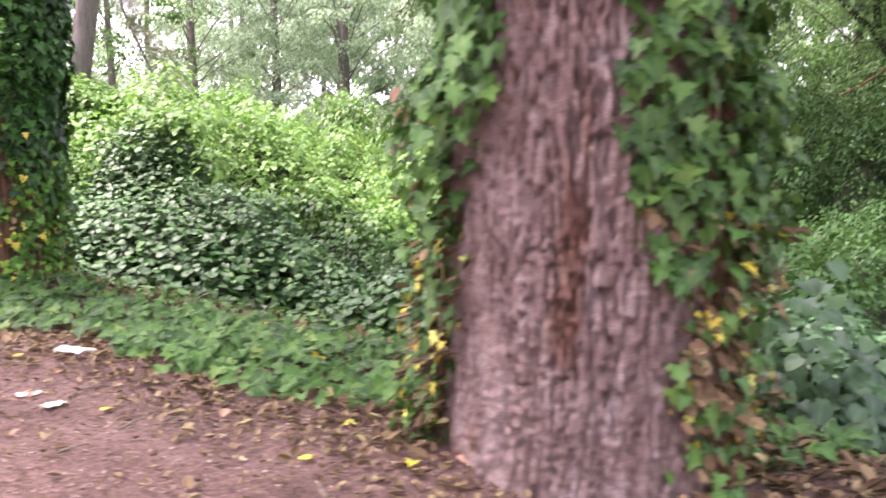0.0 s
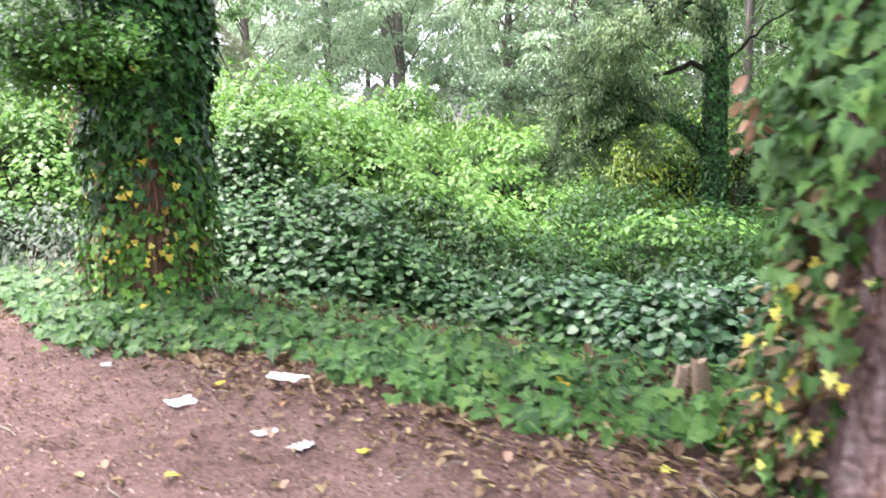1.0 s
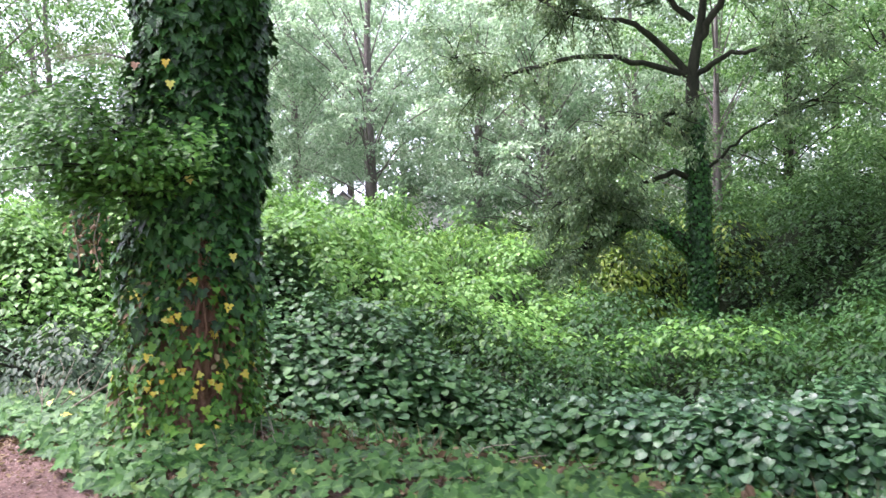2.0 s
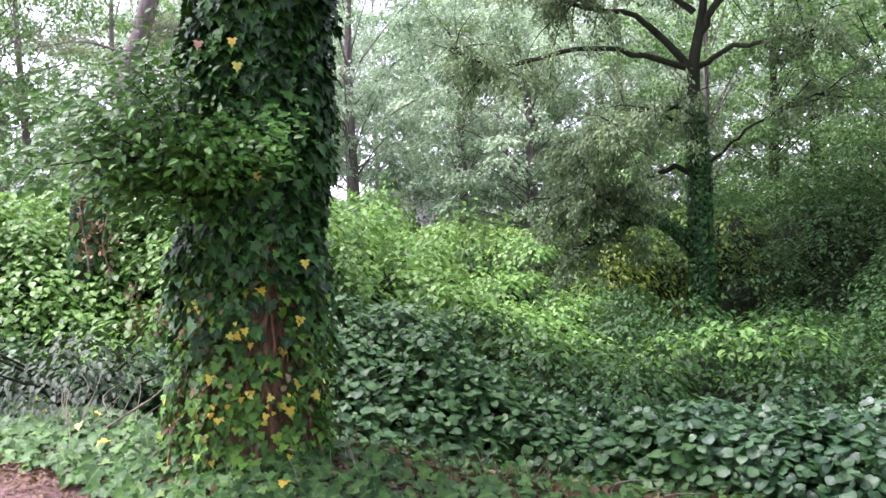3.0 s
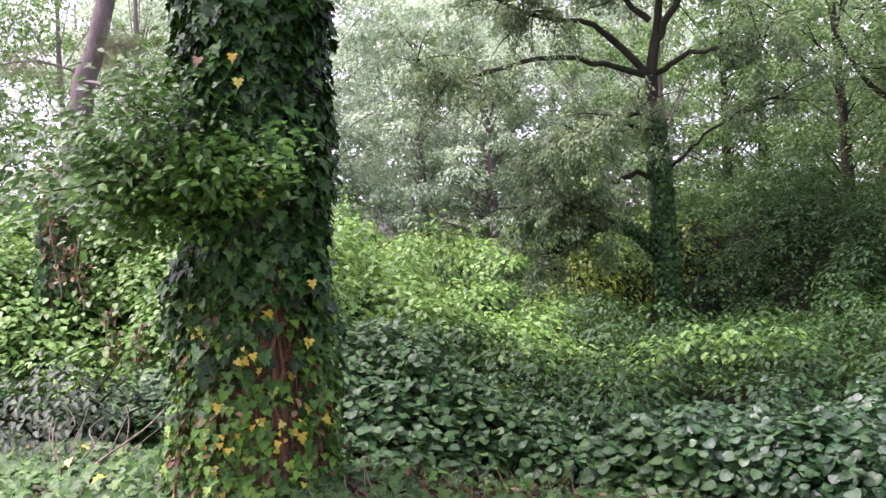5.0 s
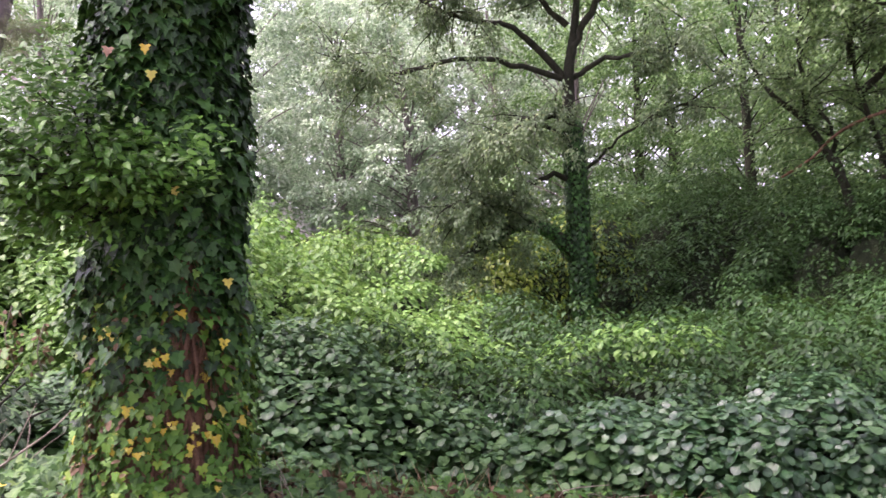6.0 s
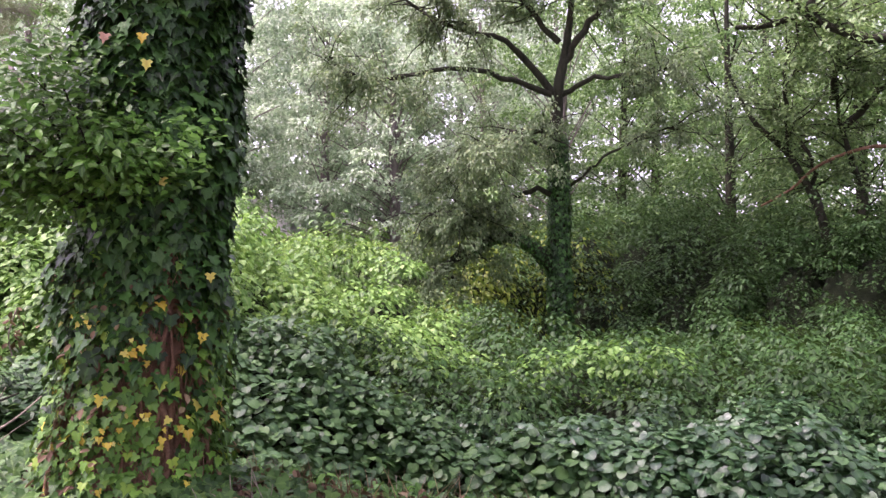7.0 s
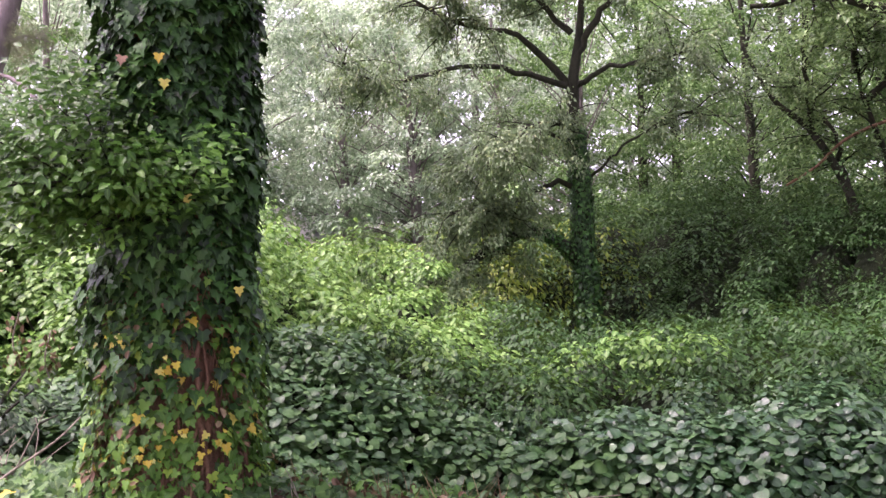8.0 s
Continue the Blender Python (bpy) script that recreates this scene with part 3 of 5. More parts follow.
# ---- trees ----
def branchlets(limb, count, length, droop, leaf_n, spread, start=0.25, r0=0.025):
    """Side branches off a limb, with twigs; gives the branches' tubes and points for leaves."""
    limb = np.asarray(limb, float)
    tubes, pts, dirs = [], [], []
    for _ in range(count):
        u = rng.uniform(start, 1.0) * (len(limb) - 1)
        i = min(int(u), len(limb) - 2)
        p = limb[i] + (limb[i + 1] - limb[i]) * (u - i)
        d = unit(unit(limb[i + 1] - limb[i]) * 0.6 + rand_dirs(1)[0] * (1, 1, 0.55))
        line = [p]
        ln = length * rng.uniform(0.5, 1.1)
        for k in range(5):
            d = unit(d + rand_dirs(1)[0] * 0.28 - np.array([0, 0, droop * 0.22]))
            line.append(line[-1] + d * ln / 5)
        tubes.append(tube(line, np.linspace(r0, r0 * 0.25, 6), 4))
        line = np.array(line)
        for k in range(5):
            q = line[rng.integers(1, 6)]
            e = unit(d * 0.5 + rand_dirs(1)[0] - np.array([0, 0, droop * 0.5]))
            tt = rng.uniform(0.05, 1, leaf_n)[:, None]
            pts.append(q + e * tt * ln * 0.3 + rng.normal(size=(leaf_n, 3)) * spread)
            dirs.append(np.repeat(e[None], leaf_n, 0))
    return tubes, np.concatenate(pts), np.concatenate(dirs)


def full_tree(name, label, trunk, radii, limbs, bark, leaf, size, count, length, droop, leaf_n, spread, shape=OVAL, seg=16, bark_rough=0.05):
    t = thing(name, label, "tree", at=tuple(trunk[0]))
    off = np.array(trunk[0])
    line = smooth_line(trunk, 28)
    part("trunk", mesh_np("trunk", *[a if i else a - off for i, a in enumerate(tube(line, np.interp(np.linspace(0, 1, 28), np.linspace(0, 1, len(radii)), radii), seg, bark_rough))], bark), t)
    tubes, pts, dirs = [], [], []
    for lp, lr, *few in limbs:
        lm = smooth_line(lp, 16)
        lm[2:] += rng.normal(size=lm[2:].shape) * 0.035
        v, q = tube(lm, np.linspace(lr, lr * 0.3, 16), 8, 0.05)
        part("limb", mesh_np("limb", v - off, q, bark), t)
        a, b, c = branchlets(lm, few[0] if few else count, length, droop, leaf_n, spread, 0.55 if few else 0.25)
        tubes += a
        pts.append(b), dirs.append(c)
    v, q = join(tubes)
    part("twigwork", mesh_np("twigwork", v - off, q, bark), t, kind="stuff")
    p, d = np.concatenate(pts), np.concatenate(dirs)
    n = len(p)
    v, f, r = leaves(shape, p - off, unit(np.array([-0.1, -0.2, 0.9 - 0.5 * droop]) + 0.55 * rand_dirs(n)), d + 0.5 * rand_dirs(n) - (0, 0, 1.8 * droop), size * rng.uniform(0.6, 1.2, n))
    part("crown", mesh_np("crown", v, f, leaf, r), t)
    return t


def limb_ivy(tree, line, radii, n, size, label):
    """Ivy that sheathes a trunk or a limb of a tree."""
    line, off = smooth_line(line, 30), np.array(tree.location)
    k = rng.uniform(0, 29, n)
    p = np.stack([np.interp(k, np.arange(30), line[:, a]) for a in range(3)], -1)
    rr = np.interp(k / 29, np.linspace(0, 1, len(radii)), radii) * 1.02 + 0.07 * rng.uniform(0, 1, n) + 0.03 * value_noise(k * 0.8, k * 0, 4)
    along = np.stack([np.interp(k, np.arange(30), np.gradient(line[:, a])) for a in range(3)], -1)
    out = rand_dirs(n)
    out = unit(out - unit(along) * (out * unit(along)).sum(-1, keepdims=True))
    v, f, r = leaves(IVY, p + out * rr[:, None] - off, out + (0, 0, 0.35) + 0.4 * rand_dirs(n), np.array([[0, 0, -1.0]]) + 0.5 * rand_dirs(n), size * rng.uniform(0.6, 1.2, n))
    part("ivy", mesh_np("ivy", v, f, L_IVY, r), tree, label, "stuff")


def wood_tree(name, label, base, height, r0, crown0, reach, clumps, per, size, bark, leaf, lean=0.0, lop=0.72):
    """A woodland tree: a bending trunk, limbs to leaf clumps, gaps between them."""
    x, y = base
    z = float(ground_z(x, y)) - 0.1
    t = thing(name, label, "tree", "woodland trees", at=(x, y, z))
    k = np.linspace(0, 1, 12)
    ph = rng.uniform(0, 6)
    line = np.stack([lean * height * k + 0.25 * np.sin(4 * k + ph) * k, 0.25 * np.cos(3 * k + ph) * k, height * 0.93 * k], -1)
    part("trunk", mesh_np("trunk", *tube(line, r0 * (1 - 0.75 * k) * (1 + 0.5 * np.exp(-k * 25)), 10, 0.04), bark), t)
    u = (np.arange(clumps) + rng.uniform(0, 1, clumps)) / clumps
    cz = crown0 + (height - crown0) * u
    rr = reach * np.sqrt(rng.uniform(0.12, 1, clumps)) * (0.5 + 0.65 * np.sin(np.pi * np.clip(u * 0.85 + 0.12, 0, 1)))
    th = rng.uniform(0, 2 * np.pi, clumps)
    c = np.stack([rr * np.cos(th) + lean * cz, rr * np.sin(th), cz], -1)
    tubes = []
    for i in range(0, clumps, 3):
        bz = min(c[i, 2] * 0.74, height * 0.9)
        b = np.array([np.interp(bz, line[:, 2], line[:, 0]), np.interp(bz, line[:, 2], line[:, 1]), bz])
        m = (b + c[i]) / 2 + (0, 0, 0.06 * rr[i])
        tubes.append(tube(smooth_line([b, m, c[i]], 7), np.linspace(r0 * 0.13, 0.015, 7), 5))
    for tb in tubes:
        part("limb", mesh_np("limb", *tb, bark), t)
    v, f, r = clump_leaves(DIAMOND, c, rng.uniform(0.6, 1.35, clumps) * reach * 0.2, lop, per, size, 0.62, -0.35, 0.6)
    part("crown", mesh_np("crown", v, f, leaf, r), t)
    return t


def polar(az, d):
    return -1.2 + d * math.sin(radians(az)), d * math.cos(radians(az))


def shade_crown(tree, origin, start, count, reach, z0, z1, leaf):
    """A crown added above the view to shade what lies below: limbs, and leaves along their branches."""
    pts = []
    for i in range(count):
        a = 2 * math.pi * (i + rng.uniform(-0.3, 0.3)) / count
        e = np.array([start[0] + reach * rng.uniform(0.7, 1.1) * math.cos(a), start[1] + reach * rng.uniform(0.7, 1.1) * math.sin(a), rng.uniform(z0 + 0.8, z1)])
        b = np.array(start) + (0, 0, rng.uniform(-1.2, 1.0))
        lm = smooth_line([b, b * 0.55 + e * 0.45 + (0, 0, 0.7), e], 14)
        v, q = tube(lm, np.linspace(0.17, 0.04, 14), 8, 0.05)
        part("limb", mesh_np("limb", v - np.array(origin), q, M_BARK), tree)
        p = branchlets(lm, 16, 2.2, 0.1, 26, 0.2)[1]
        pts.append(p[p[:, 2] > z0])
    p = np.concatenate(pts)
    n = len(p)
    v, f, r = leaves(DIAMOND, p - np.array(origin), unit(np.array([0, 0, 0.9]) + 0.7 * rand_dirs(n)), rand_dirs(n), 0.2 * rng.uniform(0.6, 1.2, n))
    part("crown", mesh_np("crown", v, f, leaf, r), tree)


# the olive tree in the hollow, with its low arching bough
olive = full_tree("olive_leaved_tree", "dark forked tree with drooping olive leaves standing in the vines",
          [(13.2, 16.4, -2.3), (13.17, 16.44, -0.36), (13.14, 16.47, 1.18), (13.15, 16.46, 3.03), (13.1, 16.51, 4.57), (13.13, 16.48, 5.87), (13.35, 16.3, 7.4), (13.6, 16.2, 10.0)],
          [0.34, 0.3, 0.25, 0.21, 0.185, 0.16, 0.1, 0.05],
          [([(13.14, 16.47, 0.6), (12.37, 16.65, 1.47), (11.34, 16.9, 1.77), (10.37, 17.03, 1.31), (9.35, 17.17, 0.8), (8.4, 17.2, 0.7)], 0.2, 22),
           ([(13.13, 16.48, 2.85), (12.52, 16.65, 3.06), (11.75, 16.81, 2.8), (10.5, 16.88, 2.4), (9.2, 16.9, 2.3)], 0.09, 44),
           ([(13.08, 16.53, 5.7), (12.2, 16.8, 6.59), (11.35, 16.88, 7.09), (9.91, 17.38, 7.36), (8.6, 17.46, 7.9)], 0.115, 26),
           ([(13.06, 16.55, 5.7), (11.93, 16.78, 5.96), (11.06, 16.87, 6.14), (9.73, 17.27, 6.18), (8.47, 17.53, 5.78), (7.24, 17.68, 5.77), (6.4, 17.67, 6.1)], 0.095, 26),
           ([(13.19, 16.42, 5.7), (13.42, 15.61, 6.04), (13.7, 14.56, 6.0), (14.12, 13.24, 6.05)], 0.09, 14),
           ([(13.31, 16.3, 3.1), (13.82, 15.03, 4.08), (14.3, 13.5, 4.58)], 0.05, 8),
           ([(13.2, 16.4, 6.5), (13.8, 15.6, 8.0), (14.2, 14.6, 9.2)], 0.12, 12),
           ([(13.2, 16.4, 4.4), (12.0, 16.0, 4.6), (10.6, 15.8, 4.3), (9.6, 15.7, 3.7)], 0.08),
           ([(13.14, 16.47, 3.9), (12.2, 16.9, 4.5), (11.0, 17.3, 4.3), (9.6, 17.6, 3.4)], 0.07),
           ([(13.2, 16.5, 7.2), (12.2, 17.2, 8.6), (11.0, 17.6, 9.6)], 0.1)],
          M_BARK, L_OLIVE, 0.125, 34, 1.7, 0.5, 46, 0.085, BLADE)
limb_ivy(olive, [(13.2, 16.4, -1.6), (13.17, 16.44, -0.36), (13.14, 16.47, 1.18), (13.15, 16.46, 3.03), (13.1, 16.51, 4.57)], [0.34, 0.3, 0.27, 0.24, 0.22], 4200, 0.11, "dark ivy leaves sheathing the trunk")
limb_ivy(olive, [(13.14, 16.47, 0.6), (12.37, 16.65, 1.47), (11.34, 16.9, 1.77), (10.37, 17.03, 1.31)], [0.2, 0.17, 0.14, 0.11], 900, 0.09, "dark ivy leaves along the low bough")

# Unseen upper crown, added to throw shade on the hollow.
shade_crown(olive, (13.2, 16.4, -2.3), (13.5, 16.2, 9.4), 9, 5.2, 8.9, 12.5, L_OLIVE)

# the pair of leaning stems at the wood's edge, with a dead limb
full_tree("leaning_tree", "twin-stemmed leaning tree with bright leaves at the wood's edge",
          [(17.5, 10.5, -2.2), (17.42, 10.64, -0.31), (17.28, 10.92, 0.97), (17.17, 11.13, 2.27), (16.81, 11.78, 3.82), (16.3, 12.5, 4.8), (15.9, 13.0, 6.2)],
          [0.24, 0.18, 0.14, 0.11, 0.085, 0.06, 0.04],
          [([(17.45, 10.58, -0.2), (17.59, 10.3, 1.54), (17.61, 10.26, 2.67), (17.4, 10.69, 4.4), (17.28, 10.92, 6.2)], 0.11),
           ([(16.81, 11.78, 3.82), (16.0, 11.4, 5.0), (15.4, 11.0, 6.4)], 0.09),
           ([(17.17, 11.13, 2.27), (17.6, 11.6, 3.6), (17.8, 12.4, 5.0)], 0.09),
           ([(17.4, 10.69, 4.4), (17.9, 9.8, 5.6), (18.2, 8.8, 6.8)], 0.09),
           ([(17.3, 10.9, 5.2), (16.6, 10.3, 6.2), (15.8, 9.6, 7.0)], 0.08)],
          M_BARK, L_WOOD, 0.12, 22, 1.8, 0.15, 34, 0.1)
dead = thing("dead_limb", "reddish bare dead limb caught in the leaning tree", "branch", at=(16.2, 12.2, 2.5))
part("limb", mesh_np("limb", *[a - np.array((16.2, 12.2, 2.5)) if i == 0 else a for i, a in enumerate(tube(smooth_line([(16.2, 12.2, 2.5), (16.59, 11.58, 2.93), (16.9, 11.01, 3.51), (17.35, 10.12, 3.88), (17.68, 9.35, 3.88), (18.0, 8.6, 4.05)], 18), np.linspace(0.03, 0.055, 18), 7, 0.1))], M_VINEBARK), dead)

# a big oak whose boughs reach in overhead
spread = full_tree("spreading_oak", "large oak with dark boughs reaching overhead",
          [(16.0, 3.0, -2.0), (15.9, 3.1, 1.0), (15.7, 3.4, 3.4), (15.4, 3.9, 4.6), (15.0, 4.2, 7.0), (14.8, 4.2, 10.0)], [0.5, 0.42, 0.38, 0.34, 0.2, 0.08],
          [([(15.4, 3.9, 4.5), (14.2, 5.6, 5.1), (13.5, 7.17, 5.26), (12.97, 8.37, 5.6), (12.7, 8.9, 6.07), (12.3, 9.5, 6.7)], 0.15, 8),
           ([(15.2, 4.1, 5.6), (13.9, 6.4, 6.9), (13.22, 7.85, 6.82), (12.75, 8.81, 6.33), (12.5, 9.25, 6.06), (12.0, 10.1, 5.95)], 0.16, 8),
           ([(15.0, 4.2, 6.6), (14.6, 6.2, 7.8), (14.6, 8.0, 8.6)], 0.14)],
          M_BARK, L_WOOD, 0.13, 18, 1.7, 0.1, 24, 0.12)
# Unseen crown added over the right of the hollow as a shade caster.
shade_crown(spread, (16.0, 3.0, -2.0), (15.0, 4.4, 8.4), 10, 6.2, 7.6, 12.0, L_WOOD)

# the woods behind, near rank to far
WOODS = [  # azimuth, distance, height, trunk, crown base, reach, clumps, pale (haze in leaf colour)
    (62, 27, 13, 0.25, 1.0, 4.2, 90, 0), (54, 30, 14, 0.26, 1.2, 4.4, 90, 0), (47, 36, 15, 0.3, 2.0, 4.8, 90, 0), (70, 26, 13, 0.3, 0.8, 4.5, 90, 0), (42.5, 31, 13, 0.25, 1.5, 3.6, 70, 0),
    (37, 38, 15, 0.3, 3.0, 4.6, 90, 1), (30.5, 37, 14, 0.38, 2.2, 5.2, 120, 1), (25.5, 38, 15, 0.35, 4.2, 4.4, 80, 1), (17.5, 39, 19, 0.42, 5.0, 4.6, 90, 1), (12, 46, 20, 0.35, 6.9, 5.0, 90, 1),
    (6.5, 42, 19, 0.35, 3.5, 4.8, 90, 1), (1.5, 34, 17, 0.22, 5.0, 3.6, 34, 0), (-4, 32, 16, 0.22, 4.5, 3.6, 40, 0), (-10, 28, 15, 0.3, 3.0, 4.6, 90, 0), (-17, 26, 14, 0.3, 2.0, 4.6, 90, 0),
    (66, 42, 19, 0.4, 3.0, 6.0, 90, 0), (57, 45, 20, 0.4, 3.0, 6.0, 90, 0), (50, 50, 21, 0.4, 3.0, 6.2, 90, 1), (43, 52, 21, 0.4, 4.0, 6.2, 90, 1), (36, 54, 22, 0.4, 4.0, 6.5, 90, 1),
    (29, 55, 22, 0.4, 5.5, 6.5, 90, 1), (26, 62, 23, 0.4, 5.0, 6.2, 90, 1), (16, 70, 26, 0.4, 7.0, 6.5, 90, 1), (8.5, 66, 25, 0.4, 5.0, 6.5, 90, 1), (3, 58, 23, 0.35, 6.0, 5.0, 40, 1), (-5, 54, 22, 0.4, 5.0, 6.5, 80, 1),
    (-13, 50, 20, 0.4, 4.0, 6.5, 80, 0), (75, 34, 16, 0.4, 1.5, 6.0, 90, 0)]
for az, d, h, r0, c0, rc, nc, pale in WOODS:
    wood_tree("woodland_tree", "tall woodland tree behind the hollow, haze put into its leaf colour" if pale else "green woodland tree at the edge of the wood",
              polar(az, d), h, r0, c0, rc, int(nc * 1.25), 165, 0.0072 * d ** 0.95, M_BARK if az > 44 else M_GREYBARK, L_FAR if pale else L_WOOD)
# far wood that closes the view, its leaf colour paled for haze
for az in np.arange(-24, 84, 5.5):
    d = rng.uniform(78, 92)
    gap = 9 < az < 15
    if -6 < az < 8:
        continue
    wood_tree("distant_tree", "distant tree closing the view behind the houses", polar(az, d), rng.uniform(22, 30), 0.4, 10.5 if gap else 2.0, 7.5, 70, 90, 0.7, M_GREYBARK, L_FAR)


# unseen trees added behind the camera: they close the place and block low sky light
for az in np.arange(100, 330, 21):
    wood_tree("sky_blocker_tree", "unseen leafy tree added behind the shoulder to block low sky light", polar(az + rng.uniform(-5, 5), rng.uniform(19, 25)), rng.uniform(11, 15), 0.35, 1.6, 4.6, 70, 100, 0.42, M_GREYBARK, L_WOOD)


# ---- houses beyond the hollow ----
def house(x, y, z, turn, w, l, eave, ridge, label):
    h = thing("house", label, "house", "far houses", at=(x, y, z))
    h.rotation_euler[2] = radians(turn)
    bm = bmesh.new()
    a, b = w / 2, l / 2
    vs = [bm.verts.new(c) for c in ((-a, -b, -3), (a, -b, -3), (a, b, -3), (-a, b, -3), (-a, -b, eave), (a, -b, eave), (a, b, eave), (-a, b, eave), (0, -b, ridge - 0.1), (0, b, ridge - 0.1))]
    for f in ((0, 1, 5, 8, 4), (2, 3, 7, 9, 6), (1, 2, 6, 5), (3, 0, 4, 7)):
        bm.faces.new([vs[i] for i in f])
    me = bpy.data.meshes.new("wall")
    bm.to_mesh(me), bm.free()
    me.materials.append(M_SIDING)
    part("wall", me, h, "white clapboard siding")
    for s in (-1, 1):
        ov, th = 0.4, 0.14
        slope = (ridge - eave) / a
        p = [(0, ridge), (s * (a + ov), eave - ov * slope)]
        v = [(q[0], yy, q[1] + dz) for dz in (0, th) for yy in (-b - ov, b + ov) for q in p]
        f = [(0, 1, 3, 2), (4, 6, 7, 5), (0, 4, 5, 1), (2, 3, 7, 6), (0, 2, 6, 4), (1, 5, 7, 3)]
        part("roof", mesh_np("roof", v, f, M_ROOF, smooth=False), h, "pale grey shingle roof")
    for wx in (-w / 4, w / 4):
        v = [(wx + dx, -b - dy, dz) for dy in (0.0, 0.05) for dx, dz in ((-0.45, 0.6), (0.45, 0.6), (0.45, 1.9), (-0.45, 1.9))]
        win = part("window", mesh_np("window", v, [(0, 3, 2, 1), (4, 5, 6, 7), (0, 1, 5, 4), (1, 2, 6, 5), (2, 3, 7, 6), (3, 0, 4, 7)], M_SIDING, smooth=False), h)
        v = [(wx + dx, -b - 0.055, dz) for dx, dz in ((-0.37, 0.68), (0.37, 0.68), (0.37, 1.82), (-0.37, 1.82))]
        part("pane", mesh_np("pane", v, [(0, 1, 2, 3)], M_GLASS, smooth=False), win, "dark glass pane")


house(15.2, 60.0, 0.35, -14, 5.0, 9, 3.0, 5.1, "white house with a pale gable, half hidden by vines")
house(21.5, 58.5, 0.8, -24, 5.5, 9, 2.6, 4.9, "white house with a pale gable behind shrubs")
house(25.6, 58.0, 0.2, 60, 7.0, 9, 2.6, 4.4, "low grey-roofed house behind the trees")
wire = thing("power_line", "thin dark overhead cable between the trees", "cable", at=(9, 45, 4.1))
k = np.linspace(0, 1, 24)
part("cable", mesh_np("cable", *tube(np.stack([16 * k, -7.2 * k, -0.9 * k - 1.4 * k * (1 - k)], -1), np.full(24, 0.022), 5), M_WIRE), wire)


# ---- bushes ----
def bush(name, label, category, x, y, z0, rx, rz, n, size, leaf, shape, stems=9, seed_noise=0.3, core=0.45):
    """A bush of stems and leaf sprays with a ragged outline."""
    b = thing(name, label, category, at=(x, y, z0))
    tubes, pts = [], []
    for i in range(stems):
        a = rng.uniform(0, 2 * np.pi)
        tipp = np.array([math.cos(a) * rx * rng.uniform(0.3, 0.9), math.sin(a) * rx * rng.uniform(0.3, 0.9), rz * rng.uniform(0.5, 1.0)])
        tubes.append(tube(smooth_line([(0.1 * math.cos(a), 0.1 * math.sin(a), -0.1), tipp * (0.4, 0.4, 0.6), tipp], 8), np.linspace(0.03, 0.008, 8), 5))
    for tb in tubes:
        part("stem", mesh_np("stem", *tb, M_BARK), b)
    d = rand_dirs(n)
    d[:, 2] = np.abs(d[:, 2])
    sp = 1 + seed_noise * value_noise(d[:, 0] * 3 + 7 + x, d[:, 1] * 3 + d[:, 2] * 3 + y, 11) + seed_noise * 0.7 * value_noise(d[:, 0] * 8 + x, d[:, 1] * 8 + d[:, 2] * 6, 12)
    rad = sp * (1 - core * np.abs(rng.normal(size=n)) * 0.4)
    p = d * rad[:, None] * (rx, rx, rz)
    nr = unit(d * (1, 1, 0.6) + np.array([0, 0, 0.8]) + 0.5 * rand_dirs(n))
    v, f, r = leaves(shape, p, nr, d * (1, 1, 0) + 0.6 * rand_dirs(n) - (0, 0, 0.5), size * rng.uniform(0.6, 1.25, n))
    part("foliage", mesh_np("foliage", v, f, leaf, r), b)
    return b


bush("vine_covered_snag", "rounded snag smothered in bright vines", "bush", 8.4, 29.0, 0.2, 1.9, 3.3, 5000, 0.2, L_KUD2, OVAL)
bush("sapling_thicket", "yellow-green sapling thicket under the olive tree", "bush", 6.6, 17.0, -0.9, 1.2, 2.8, 2600, 0.18, L_KUD2, OVAL, core=0.8)
bush("olive_bush", "greyish drooping bush beside the sapling thicket", "bush", 7.6, 17.6, -1.0, 1.6, 2.2, 4200, 0.16, L_OLIVE, OVAL, core=0.8)
# Backlit glow of these two comes from their leaf colour.
bush("yellow_green_thicket", "thicket beyond the dark trunk, backlight put into its yellow-green leaves", "bush", 12.3, 19.0, -1.6, 1.9, 3.4, 4200, 0.17, L_BACKLIT, OVAL, core=1.1, seed_noise=0.55)
bush("yellow_green_thicket", "thicket of saplings at the foot of the dark trunk, backlight put into its colour", "bush", 15.2, 18.2, -1.6, 1.5, 3.2, 4200, 0.17, L_BACKLIT, OVAL, core=1.1, seed_noise=0.55)
# Shade under the bough is painted as dark leaves on these bushes.
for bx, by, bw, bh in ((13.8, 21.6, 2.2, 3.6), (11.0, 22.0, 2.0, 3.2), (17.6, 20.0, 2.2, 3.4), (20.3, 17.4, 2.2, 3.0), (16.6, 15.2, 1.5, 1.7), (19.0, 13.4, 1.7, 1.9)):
    bush("shade_toned_thicket", "thicket in the hollow, shade put into its dark green leaves", "bush", bx, by, float(ground_z(bx, by)) - 0.1, bw, bh, int(2300 * bw), 0.115, L_MID, WIDE, core=1.0, seed_noise=0.55)
bush("laurel_bush", "low glossy dark laurel bush beside the ivied trunk", "bush", -2.0, 8.6, -0.3, 1.1, 0.95, 3200, 0.085, L_LAUREL, OVAL, stems=14, core=0.9)
bush("laurel_bush", "low glossy dark laurel bush behind the dirt shoulder", "bush", -3.6, 9.4, -0.4, 1.2, 1.0, 2800, 0.085, L_LAUREL, OVAL, stems=14, core=0.9)
